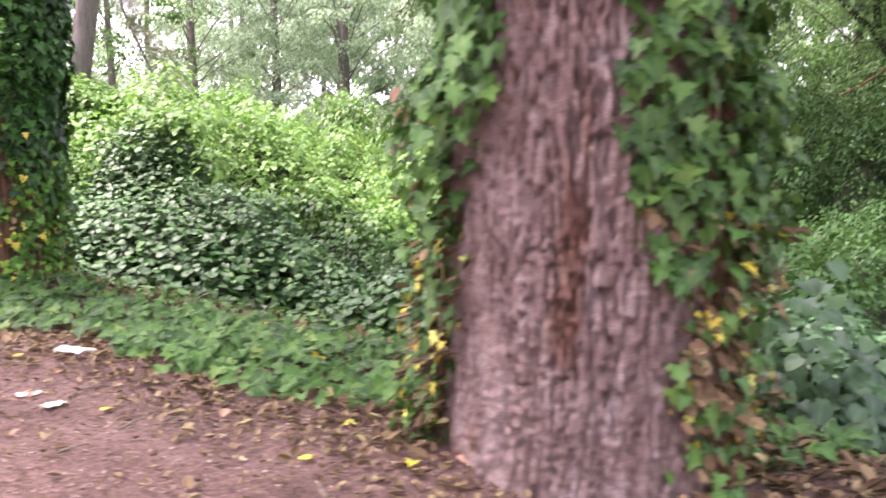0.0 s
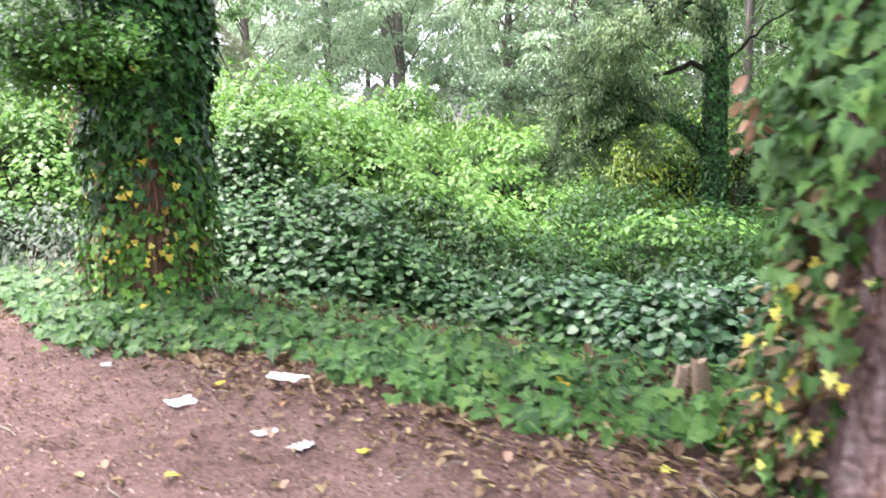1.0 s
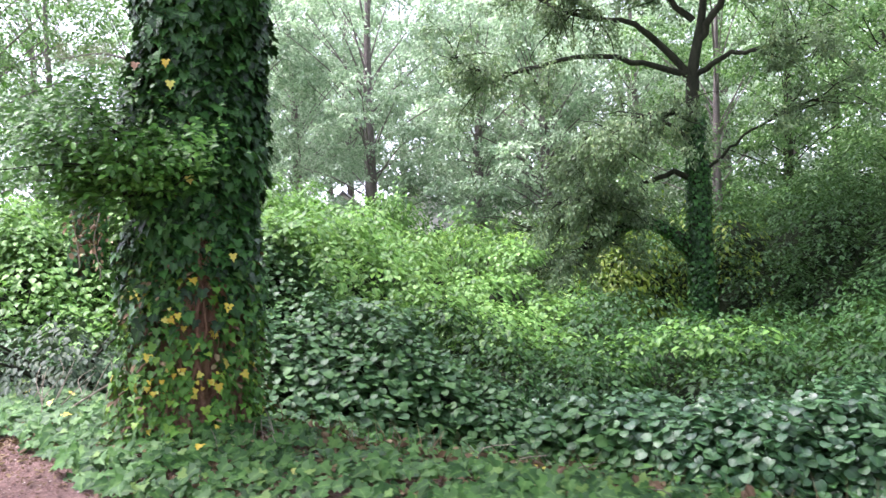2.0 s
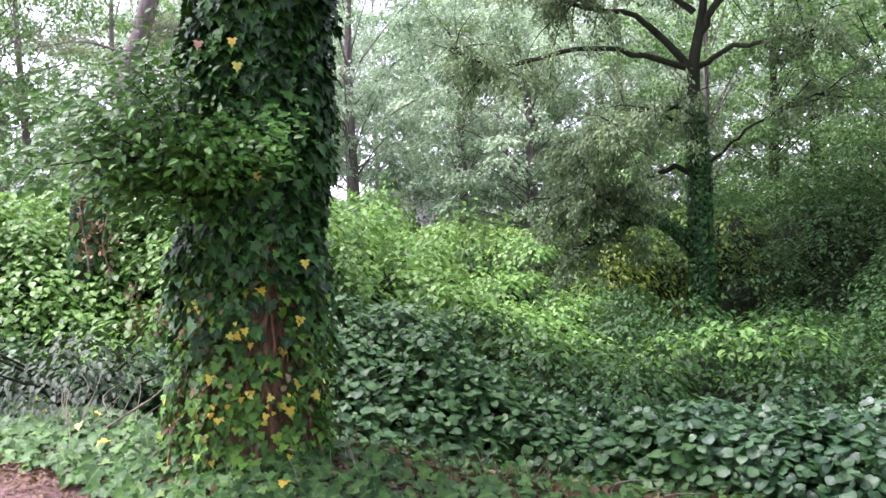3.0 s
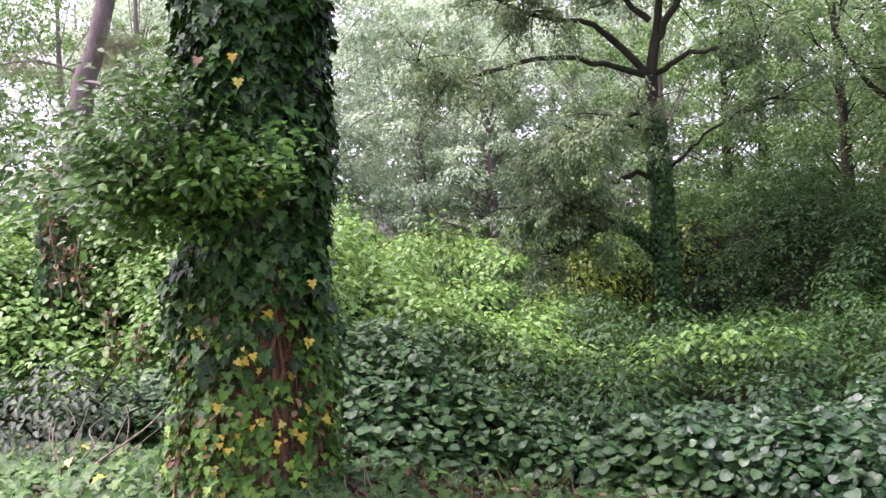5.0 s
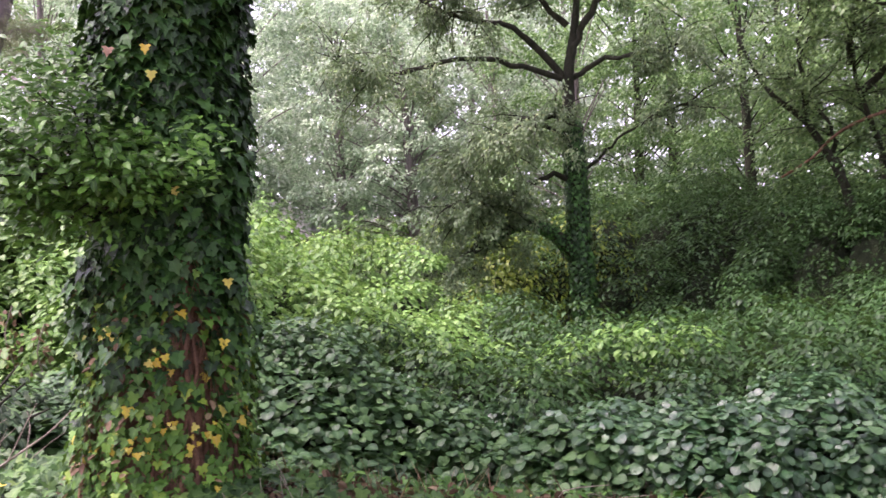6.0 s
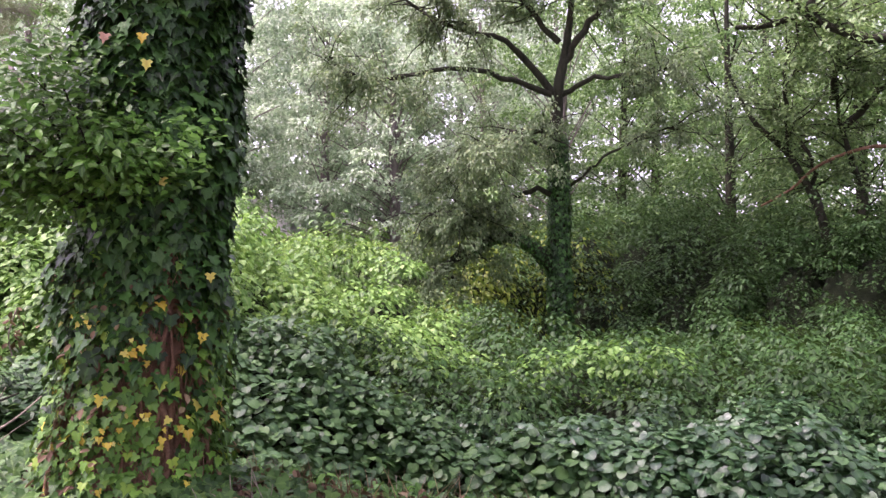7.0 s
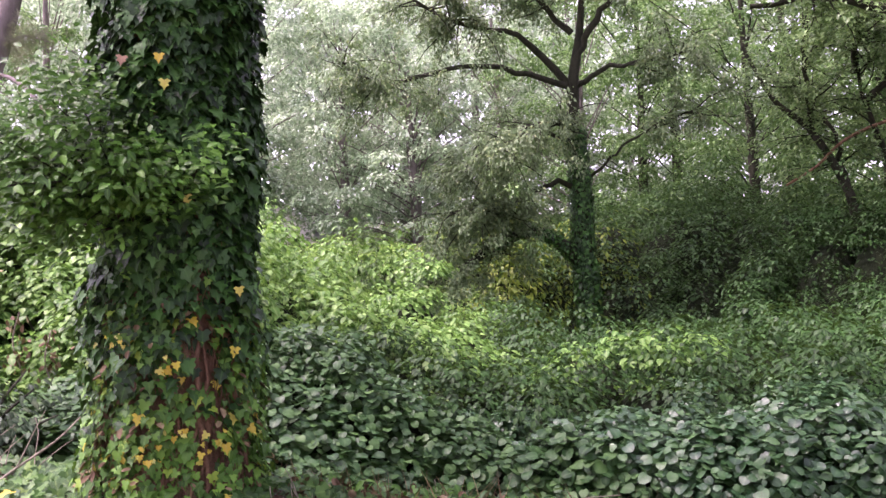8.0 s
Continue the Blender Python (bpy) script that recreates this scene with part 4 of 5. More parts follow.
for bx, by, bw, bh in ((-1.45, 11.5, 0.7, 2.5), (-0.75, 11.3, 0.7, 2.4), (-1.9, 12.5, 0.7, 2.2), (-2.75, 11.3, 0.75, 1.7), (-3.6, 12.0, 0.9, 1.9), (-1.5, 12.7, 0.9, 1.8), (-2.5, 13.2, 1.0, 2.3), (-4.4, 12.8, 1.0, 2.2), (-3.4, 14.6, 1.1, 2.6)):
    bush("young_sapling", "bright green young saplings among the vines", "bush", bx, by, float(ground_z(bx, by)) - 0.05, bw, bh, int(1900 * bw), 0.1, L_KUD2, WIDE, core=1.0, seed_noise=0.55)
bush("roadside_shrub", "bluish green shrub behind the large oak", "bush", 3.9, 1.7, -1.2, 1.1, 1.35, 5200, 0.095, L_KUD, HEART, core=1.0, seed_noise=0.4)

# the second ivied trunk and the pine
lt = thing("ivied_snag", "slender broken trunk sheathed in dark ivy among bright vines", "tree", at=(-2.04, 11.86, -0.6))
tl = smooth_line([(0, 0, 0), (0.1, 0, 1.5), (0.22, 0, 2.5), (0.28, 0, 3.2)], 20)
part("trunk", mesh_np("trunk", *tube(tl, np.linspace(0.2, 0.1, 20), 10, 0.06), M_VINEBARK), lt)
n = 2300
tz = rng.uniform(0, 3.1, n)
ta = rng.uniform(0, 2 * np.pi, n)
tr = 0.2 + 0.07 * rng.uniform(0, 1, n) + 0.04 * value_noise(ta * 2, tz * 2)
tp = np.stack([np.interp(tz, tl[:, 2], tl[:, 0]) + tr * np.cos(ta), np.interp(tz, tl[:, 2], tl[:, 1]) + tr * np.sin(ta), tz], -1)
nr = np.stack([np.cos(ta), np.sin(ta), np.full(n, 0.3)], -1)
v, f, r = leaves(IVY, tp, nr + 0.4 * rand_dirs(n), np.array([[0, 0, -1.0]]) + 0.5 * rand_dirs(n), 0.085 * rng.uniform(0.6, 1.2, n))
part("ivy", mesh_np("ivy", v, f, L_IVY, r), lt, "dark ivy leaves")

pz = float(ground_z(-1.6, 21.9)) - 0.1
pine = thing("pine_tree", "tall bare-trunked pine with high thin foliage", "tree", at=(-1.9, 21.9, pz))
pl = smooth_line([(0, 0, 0), (0.7, -0.05, 4), (1.27, -0.1, 5.88 - pz), (1.6, -0.13, 6.94 - pz), (1.96, -0.17, 8.24 - pz), (3.2, -0.3, 14), (3.6, -0.3, 18)], 24)
part("trunk", mesh_np("trunk", *tube(pl, np.linspace(0.33, 0.15, 24), 12, 0.04), M_GREYBARK), pine)
tubes, pp = [], []
for i in range(26):
    z = rng.uniform(7.5, 17.5)
    b = np.array([np.interp(z, pl[:, 2], pl[:, 0]), np.interp(z, pl[:, 2], pl[:, 1]), z])
    a = rng.uniform(0, 2 * np.pi)
    e = b + np.array([math.cos(a), math.sin(a), 0.1]) * rng.uniform(1.2, 3.0)
    ln = smooth_line([b, (b + e) / 2 + (0, 0, 0.25), e], 9)
    tubes.append(tube(ln, np.linspace(0.05, 0.012, 9), 5))
    for q in ln[3:]:
        pp.append(q + rng.normal(size=(16, 3)) * 0.2)
for tb in tubes:
    part("limb", mesh_np("limb", *tb, M_GREYBARK), pine)
pp = np.concatenate(pp)
v, f, r = leaves(NEEDLES, pp, rand_dirs(len(pp)), rand_dirs(len(pp)), np.full(len(pp), 0.24))
part("needles", mesh_np("needles", v, f, L_NEEDLE, r), pine)

# the pine's long drooping bough
bl = smooth_line(np.array([(-0.6, 21.8, 6.2), (-0.3, 20.3, 5.8), (-0.02, 18.9, 5.1), (0.14, 18.57, 4.4), (0.56, 18.55, 3.36), (1.23, 18.5, 1.88), (2.1, 18.41, 0.88), (2.8, 18.3, 0.25)]) - np.array((-1.9, 21.9, pz)), 40)
part("bough", mesh_np("bough", *tube(bl, np.linspace(0.05, 0.012, 40), 6, 0.08), M_GREYBARK), pine, "half-bare drooping bough")
tubes, pp = [], []
for i in range(60):
    q = bl[rng.integers(12, 40)]
    e = q + rand_dirs(1)[0] * (0.5, 0.4, 0.25) + np.array([0.45, 0, -0.5]) * rng.uniform(0.3, 1.2)
    ln = smooth_line([q, (q + e) / 2 + (0, 0, 0.08), e], 6)
    tubes.append(tube(ln, np.linspace(0.016, 0.006, 6), 4))
    pp += [w + rng.normal(size=(6, 3)) * 0.06 for w in ln[2:]]
for tb in tubes:
    part("twig", mesh_np("twig", *tb, M_TWIG), pine)
pp = np.concatenate(pp)
v, f, r = leaves(NEEDLES, pp, rand_dirs(len(pp)), np.array([[0.5, 0, -0.8]]) + 0.5 * rand_dirs(len(pp)), np.full(len(pp), 0.13))
part("bough_needles", mesh_np("bough_needles", v, f, L_NEEDLE, r), pine, "pale olive needles")


# ---- the big oak beside the shoulder ----
OX, OY = 1.72, 0.72


def oak_r(z):
    return 0.52 + 0.07 * np.exp(-np.maximum(z, 0) / 0.3) - 0.012 * np.clip(z, 0, 6)


def oak_c(z):
    return OX - 0.012 * z, OY + 0.012 * z


nth, nz = 420, 380
th = np.linspace(0, 2 * np.pi, nth, endpoint=False)
zz = np.concatenate([np.linspace(-0.25, 2.4, nz - 40), np.linspace(2.45, 9.0, 40)])
TH, ZZ = np.meshgrid(th, zz, indexing="ij")
u = TH / (2 * np.pi) * 100
w = value_noise(u * 0.45, ZZ * 5, 2)
c1, tone = cracks((u + 0.5 * w) % 100, ZZ * 3.6 + 1.6 * value_noise(u * 0.5, ZZ * 1.2, 4), 1.7)
c2, _ = cracks(u * 2.0, ZZ * 26, 5.1)
plate = step(c1, 0.02, 0.22)
rad = oak_r(ZZ) * (1 + 0.035 * np.cos(5 * TH + 0.6) * np.exp(-np.maximum(ZZ, 0) / 0.5) + 0.015 * np.cos(3 * TH))
rad = rad + (0.018 + 0.02 * step(ZZ, 0.0, 0.7)) * plate * (0.6 + 0.6 * tone) + 0.006 * step(c2, 0.0, 0.3) * plate + 0.006 * value_noise(u * 1.2, ZZ * 45, 6) + 0.004 * value_noise(u * 2.5, ZZ * 110, 9)
cx, cy = oak_c(ZZ)
OV = np.stack([cx + rad * np.cos(TH), cy + rad * np.sin(TH), ZZ], -1).reshape(-1, 3) - np.array((OX, OY, 0))
i, j = np.meshgrid(np.arange(nth), np.arange(nz - 1), indexing="ij")
k = (i + 1) % nth
OQ = np.stack([i * nz + j, k * nz + j, k * nz + j + 1, i * nz + j + 1], -1).reshape(-1, 4)
oak = thing("large_oak", "massive furrowed oak trunk with ivy climbing both flanks", "tree", at=(OX, OY, 0))
part("trunk", mesh_np("trunk", OV, OQ, M_OAK), oak, "pinkish grey deeply furrowed bark")


def trunk_points(n, centre, radius, z0, z1, lift, keep):
    z = rng.uniform(z0, z1, n)
    a = rng.uniform(-np.pi, np.pi, n)
    ok = rng.uniform(0, 1, n) < keep(a, z)
    z, a = z[ok], a[ok]
    cx, cy = centre(z)
    depth = rng.uniform(0, 1, len(z))
    r = radius(z) + lift * depth * (1 + 0.7 * value_noise(a * 3, z * 3, 8))
    p = np.stack([cx + r * np.cos(a), cy + r * np.sin(a), z], -1)
    nr = np.stack([np.cos(a), np.sin(a), np.full(len(z), 0.75)], -1)
    return p, nr, a, z


def trunk_ivy(tree, origin, pts, shape, size, material, name, label, singles=0):
    p, nr = pts[0] - np.array(origin), pts[1]
    n = len(p)
    face = unit(nr + 0.6 * rand_dirs(n))
    tip = np.array([[0, 0, -1.0]]) + 0.45 * rand_dirs(n)
    s = size * rng.uniform(0.55, 1.2, n)
    if singles:
        single_leaves(tree, shape, material, p[:singles], face[:singles], tip[:singles], s[:singles])
        p, face, tip, s = p[singles:], face[singles:], tip[singles:], s[singles:]
    v, f, r = leaves(shape, p, face, tip, s)
    part(name, mesh_np(name, v, f, material, r), tree, label, "stuff")


VIEW_OAK = math.atan2(-1.88 - OY, 0.03 - OX)   # the side that faces the shoulder


def turned(a, centre):
    return (a - centre + np.pi) % (2 * np.pi) - np.pi


def oak_ivy(a, z):
    """Bare bark in a tongue on the shoulder's side, ivy elsewhere."""
    d = turned(a, VIEW_OAK)            # negative: towards the hollow's left end
    left = -0.78 + 0.34 * step(z, 0.95, 1.5) + 0.10 * value_noise(z * 4, z * 0 + 3)
    left = left - 0.28 * step(-z, -0.9, -0.2)
    right = 0.44 - 0.26 * step(z, 0.7, 1.1) + 0.08 * value_noise(z * 5, z * 0 + 8)
    cover = np.maximum(step(-d, -left, -left + 0.12), step(d, right, right + 0.1))
    return cover * np.where(z < 0.75, 0.8, 1.0)


oakpts = trunk_points(15000, oak_c, oak_r, 0.0, 3.4, 0.17, oak_ivy)
low = oakpts[3] < 0.95 + 0.2 * rng.uniform(-1, 1, len(oakpts[3]))
pick = rng.uniform(0, 1, len(low))
sel = lambda m: tuple(q[m] for q in oakpts)
trunk_ivy(oak, (OX, OY, 0), sel(~low | (pick < 0.36)), IVY, 0.078, L_IVY2, "ivy", "green ivy leaves", 220)
trunk_ivy(oak, (OX, OY, 0), sel(low & (pick > 0.36) & (pick < 0.47)), IVY, 0.055, L_YEL, "yellow_ivy", "yellowed ivy leaves", 60)
trunk_ivy(oak, (OX, OY, 0), sel(low & (pick > 0.47)), CURL, 0.062, L_DEAD, "dead_ivy", "withered brown ivy leaves")


def vine_stems(tree, origin, centre, radius, count, z1, seed, label, span=(-math.pi, 2 * math.pi), thick=1.0):
    r = random.Random(seed)
    for _ in range(count):
        a = span[0] + r.uniform(0, span[1])
        z = np.linspace(-0.05, z1 * r.uniform(0.5, 1.0), 26)
        an = a + np.cumsum([r.uniform(-0.09, 0.09) for _ in z])
        cx, cy = centre(z)
        rr = radius(z) + 0.045
        ln = np.stack([cx + rr * np.cos(an), cy + rr * np.sin(an), z], -1) - np.array(origin)
        part("vine_stem", mesh_np("vine_stem", *tube(ln, np.linspace(r.uniform(0.012, 0.028), 0.007, 26) * thick, 6, 0.1), M_VINEBARK), tree, label)


vine_stems(oak, (OX, OY, 0), oak_c, oak_r, 12, 3.0, 3, "woody brown ivy stem", (VIEW_OAK + 0.75, 4.5))
hang = thing("dry_leaf_spray", "dry pinkish dead leaves hanging at the oak's ivied flank", "leaf", at=(1.1, 1.14, 1.36))
hp = rng.normal(size=(16, 3)) * (0.03, 0.03, 0.06)
single_leaves(hang, CURL, L_PALE, hp, rand_dirs(16), np.array([[0, 0, -1.0]]) + 0.6 * rand_dirs(16), np.full(16, 0.075))
part("twig", mesh_np("twig", *tube(smooth_line([(0.2, 0.0, 0.12), (0.08, 0, 0.08), (0, 0, 0)], 8), np.linspace(0.006, 0.002, 8), 5), M_TWIG), hang)

# Crown out of view, added to keep sky light off the shoulder.
shade_crown(oak, (OX, OY, 0), (1.62, 0.82, 7.2), 9, 4.0, 6.6, 10.5, L_WOOD)

# ---- the ivied trunk at the rim ----
IX, IY = -1.02, 5.81


def ivt_r(z):
    return 0.355 + 0.12 * np.exp(-np.maximum(z, 0) / 0.5)


def ivt_c(z):
    return IX + 0.06 * z, IY - 0.012 * z


ivt = thing("ivied_tree", "thick tree trunk sheathed in dark ivy with a bare brown patch", "tree", at=(IX, IY, 0))
nth, nz = 160, 220
th = np.linspace(0, 2 * np.pi, nth, endpoint=False)
zz = np.linspace(-0.3, 7.5, nz)
TH, ZZ = np.meshgrid(th, zz, indexing="ij")
rad = ivt_r(ZZ) * (1 + 0.03 * np.cos(4 * TH)) + 0.02 * value_noise(TH * 14 / 1.0, ZZ * 3, 3) + 0.012 * value_noise(TH * 30, ZZ * 9, 5)
cx, cy = ivt_c(ZZ)
v = np.stack([cx + rad * np.cos(TH), cy + rad * np.sin(TH), ZZ], -1).reshape(-1, 3) - np.array((IX, IY, 0))
i, j = np.meshgrid(np.arange(nth), np.arange(nz - 1), indexing="ij")
k = (i + 1) % nth
part("trunk", mesh_np("trunk", v, np.stack([i * nz + j, k * nz + j, k * nz + j + 1, i * nz + j + 1], -1).reshape(-1, 4), M_VINEBARK), ivt, "brown bark matted with old vine roots")
VIEW_IVT = math.atan2(0.9 - IY, -2.2 - IX)


def ivt_cover(a, z):
    d = turned(a, VIEW_IVT)
    mid = 0.36 - 0.1 * step(z, 0.5, 1.4)
    bare = np.exp(-((d - mid) / 0.36) ** 2) * step(z, 0.15, 0.4) * (1 - step(z, 1.35, 1.75))
    bare = bare * (0.35 + 0.65 * step(value_noise(a * 7, z * 5, 41), -0.5, 0.1))
    return (1 - 0.88 * bare) * (0.72 + 0.28 * step(z, 0.8, 1.6))


ivp = trunk_points(24000, ivt_c, ivt_r, 0.0, 4.6, 0.13, ivt_cover)
low = ivp[3] < 1.05 + 0.5 * rng.uniform(-1, 1, len(ivp[3]))
pick = rng.uniform(0, 1, len(low))
sel = lambda m: tuple(q[m] for q in ivp)
trunk_ivy(ivt, (IX, IY, 0), sel(~low), IVY, 0.086, L_IVY, "ivy", "dark green ivy leaves", 260)
trunk_ivy(ivt, (IX, IY, 0), sel(low & (pick < 0.84)), IVY, 0.064, L_IVYLOW, "lower_ivy", "smaller ivy leaves")
trunk_ivy(ivt, (IX, IY, 0), sel(low & (pick > 0.845) & (pick < 0.875)), IVY, 0.06, L_YEL, "yellow_ivy", "yellowed ivy leaves", 80)
trunk_ivy(ivt, (IX, IY, 0), sel(low & (pick > 0.88)), CURL, 0.06, L_DEAD, "dead_ivy", "withered brown ivy leaves")
ya = VIEW_IVT + np.repeat(rng.uniform(-0.75, 0.8, 9), 4) + 0.07 * rng.normal(size=36)
yz = np.repeat(0.15 + 1.1 * rng.uniform(0, 1, 9), 4) + 0.06 * np.abs(rng.normal(size=36))
yr = ivt_r(yz) + 0.13
yp = np.stack([0.06 * yz + yr * np.cos(ya), -0.012 * yz + yr * np.sin(ya), yz], -1)
yn = np.stack([np.cos(ya), np.sin(ya), np.full(36, 0.3)], -1)
single_leaves(ivt, IVY, L_YEL, yp, unit(yn + 0.5 * rand_dirs(36)), np.array([[0, 0, -1.0]]) + 0.7 * rand_dirs(36), rng.uniform(0.025, 0.055, 36))
toward = unit(np.array([-1.2, -4.4, 0.6]))
for mt, places in ((L_PALE, ((-1.31, 5.2, 2.63),)), (L_YEL, ((-1.0, 5.27, 1.89), (-1.12, 5.2, 2.66), (-1.1, 5.2, 2.52), (-0.72, 5.3, 1.35)))):
    pl = np.array(places) - np.array((IX, IY, 0))
    k = len(pl)
    single_leaves(ivt, IVY, mt, pl, unit(toward + 0.3 * rand_dirs(k)), np.array([[0, 0, -1.0]]) + 0.4 * rand_dirs(k), np.full(k, 0.058))
vine_stems(ivt, (IX, IY, 0), ivt_c, ivt_r, 16, 2.4, 5, "woody brown ivy stem")
vine_stems(ivt, (IX, IY, 0), ivt_c, ivt_r, 46, 1.9, 8, "thin brown ivy stem", (VIEW_IVT - 0.2, 1.1), 0.17)
# Another unseen crown, added to shade the near bank.
shade_crown(ivt, (IX, IY, 0), (-0.58, 5.72, 7.2), 9, 4.6, 6.6, 10.0, L_WOOD)


# the leafy limb that stands out of the ivied trunk
def at_trunk(d, z, out):
    """A place off the ivied trunk, d radians round from the shoulder's side."""
    a = VIEW_IVT + d
    return np.array([IX + 0.06 * z + out * math.cos(a), IY + out * math.sin(a), z])


shr = thing("ivy_flower_shrub", "dense bushy glossy green limb growing out of the ivied trunk", "bush", at=tuple(at_trunk(-0.6, 1.75, 0.4)))
so = at_trunk(-0.6, 1.75, 0.4)
tubes, pp, pd = [], [], []
for i in range(70):
    e = np.array([rng.normal() * 0.27 - 1.56, 5.35 + rng.normal() * 0.2, 2.04 + rng.normal() * 0.17])
    e[2] -= 0.3 * max(0.0, e[0] + 1.3)
    ln = smooth_line([so, (so + e) / 2 + rng.normal(size=3) * 0.06 + (0, 0, 0.03), e], 8)
    tubes.append(tube(ln - so, np.linspace(0.009, 0.003, 8), 5))
    m = 95
    q = e + rng.normal(size=(m, 3)) * (0.11, 0.11, 0.085)
    pp.append(q), pd.append(unit(q - so))
part("twigwork", mesh_np("twigwork", *join(tubes), M_BARK), shr, kind="stuff")
pp, pd = np.concatenate(pp), np.concatenate(pd)
n = len(pp)
fc, tp, sz = unit(np.array([-0.15, -0.5, 0.9]) + 0.7 * rand_dirs(n)), pd + 0.7 * rand_dirs(n), 0.057 * rng.uniform(0.6, 1.25, n)
single_leaves(shr, OVAL, L_SHRUB, pp[:250] - so, fc[:250], tp[:250], sz[:250])
v, f, r = leaves(OVAL, pp[250:] - so, fc[250:], tp[250:], sz[250:])
part("foliage", mesh_np("foliage", v, f, L_SHRUB, r), shr, "", "stuff")


# ---- ivy over the rim of the bank ----
gi = thing("ground_ivy", "bright green ground ivy creeping along the rim of the bank", "ivy", kind="stuff")
n = 30000
x, y = rng.uniform(-3.6, 2.8, n), rng.uniform(0.2, 9.0, n)
s = beyond(x, y)
wide = 0.72 + 0.22 * value_noise(y * 1.4, x * 0 + 2, 6) + 0.45 * step(-x, 0.3, 1.6)
dens = step(s, -wide - 0.12, -wide + 0.1) * (1 - 0.4 * step(s, -0.25, 0.2)) * (1 - step(s, np.where(y > 5.2, 2.2, 0.25), np.where(y > 5.2, 2.9, 0.8)))
dens = dens * step(np.hypot(x - OX, y - OY), 0.7, 0.95) * (0.55 + 0.45 * step(value_noise(x * 2.2, y * 2.2, 14), -0.35, 0.1))
ok = rng.uniform(0, 1, n) < dens
x, y, s = x[ok], y[ok], s[ok]
n = len(x)
p = np.stack([x, y, ground_z(x, y) + rng.uniform(0.02, 0.12, n) * (1 + 0.4 * value_noise(x * 3, y * 3, 15))], -1)
fc = unit(np.array([-0.2, -0.45, 1.0]) + 0.45 * rand_dirs(n))
tp = rand_dirs(n) * (1, 1, 0.2) + (-0.3, -0.5, -0.3)
sz = 0.086 * rng.uniform(0.55, 1.3, n)
near = np.argsort(np.abs(s + 0.4))[:300]
rest = np.setdiff1d(np.arange(n), near)
single_leaves(gi, IVY, L_IVYG, p[near], fc[near], tp[near], sz[near])
v, f, r = leaves(IVY, p[rest], fc[rest], tp[rest], sz[rest])
part("ivy_leaves", mesh_np("ivy_leaves", v, f, L_IVYG, r), gi, kind="stuff")
m = rng.choice(n, 28, replace=False)
v, f, r = leaves(IVY, p[m] + (0, 0, 0.03), fc[m], tp[m], sz[m] * 0.9)
part("yellow_leaves", mesh_np("yellow_leaves", v, f, L_YEL, r), gi, "yellowed ivy leaves", "stuff")

# ---- leaf litter, twigs and stalks ----
lit = thing("leaf_litter", "fallen brown and reddish leaves over the dirt", "litter", kind="stuff")
n = 75000
x, y = rng.uniform(-4.0, 2.8, n), rng.uniform(-1.2, 9.0, n)
s = beyond(x, y)
dens = 0.2 + 0.7 * step(s, -1.5, -0.7) * (1 - step(s, 0.1, 0.9)) + 0.5 * np.exp(-((x - OX) ** 2 + (y - OY) ** 2) / 0.9)
ok = (rng.uniform(0, 1, n) < dens) & (np.hypot(x - OX, y - OY) > 0.62)
x, y = x[ok], y[ok]
n = len(x)
p = np.stack([x, y, ground_z(x, y) + 0.012], -1)
v, f, r = leaves(CURL, p, unit(np.array([0, 0, 1.0]) + 0.3 * rand_dirs(n)), rand_dirs(n) * (1, 1, 0.1), rng.uniform(0.011, 0.034, n) * (1 + 0.5 * step(beyond(x, y), -1.5, -0.8)) * np.where(rng.uniform(0, 1, n) < 0.08, 1.9, 1.0))
part("dead_leaves", mesh_np("dead_leaves", v, f, L_DEAD, r), lit, kind="stuff")
n = 60000
x, y = rng.uniform(-3.6, 2.4, n), rng.uniform(-0.9, 7.5, n)
ok = (beyond(x, y) < 0.1) & (np.hypot(x - OX, y - OY) > 0.6)
p = np.stack([x, y, ground_z(x, y) + 0.006], -1)[ok]
n = len(p)
v, f, r = leaves(DIAMOND, p, unit(np.array([0, 0, 1.0]) + 0.35 * rand_dirs(n)), rand_dirs(n) * (1, 1, 0.15), rng.uniform(0.008, 0.026, n))
part("bark_chips", mesh_np("bark_chips", v, f, L_CHIP, r), lit, kind="stuff")
n = 34
x, y = rng.uniform(-1.5, 1.6, n), rng.uniform(0.4, 5.0, n)
sel2 = beyond(x, y) < 0
p = np.stack([x, y, ground_z(x, y) + 0.02], -1)[sel2]
n = len(p)
single_leaves(lit, CURL, L_PALE, p, unit(np.array([0, 0, 1.0]) + 0.25 * rand_dirs(n)), rand_dirs(n) * (1, 1, 0.1), rng.uniform(0.035, 0.07, n), "fallen_leaf")
for lx, ly in ((1.19, 0.62), (0.98, 0.75), (-0.13, 2.0), (-0.62, 3.2), (0.62, 1.0), (-0.9, 2.0), (0.9, 1.3)):
    lf = tagged(new("fallen_yellow_leaf", LEAF_MESH.get((id(IVY), L_YEL.name))), "yellow fallen leaf lying on the dirt", "leaf", "yellow leaves")
    lf.matrix_world = Matrix.Translation((lx, ly, float(ground_z(lx, ly)) + 0.02)) @ Euler((0.15, -0.1, lx * 9)).to_matrix().to_4x4() @ Matrix.Scale(0.06, 4)
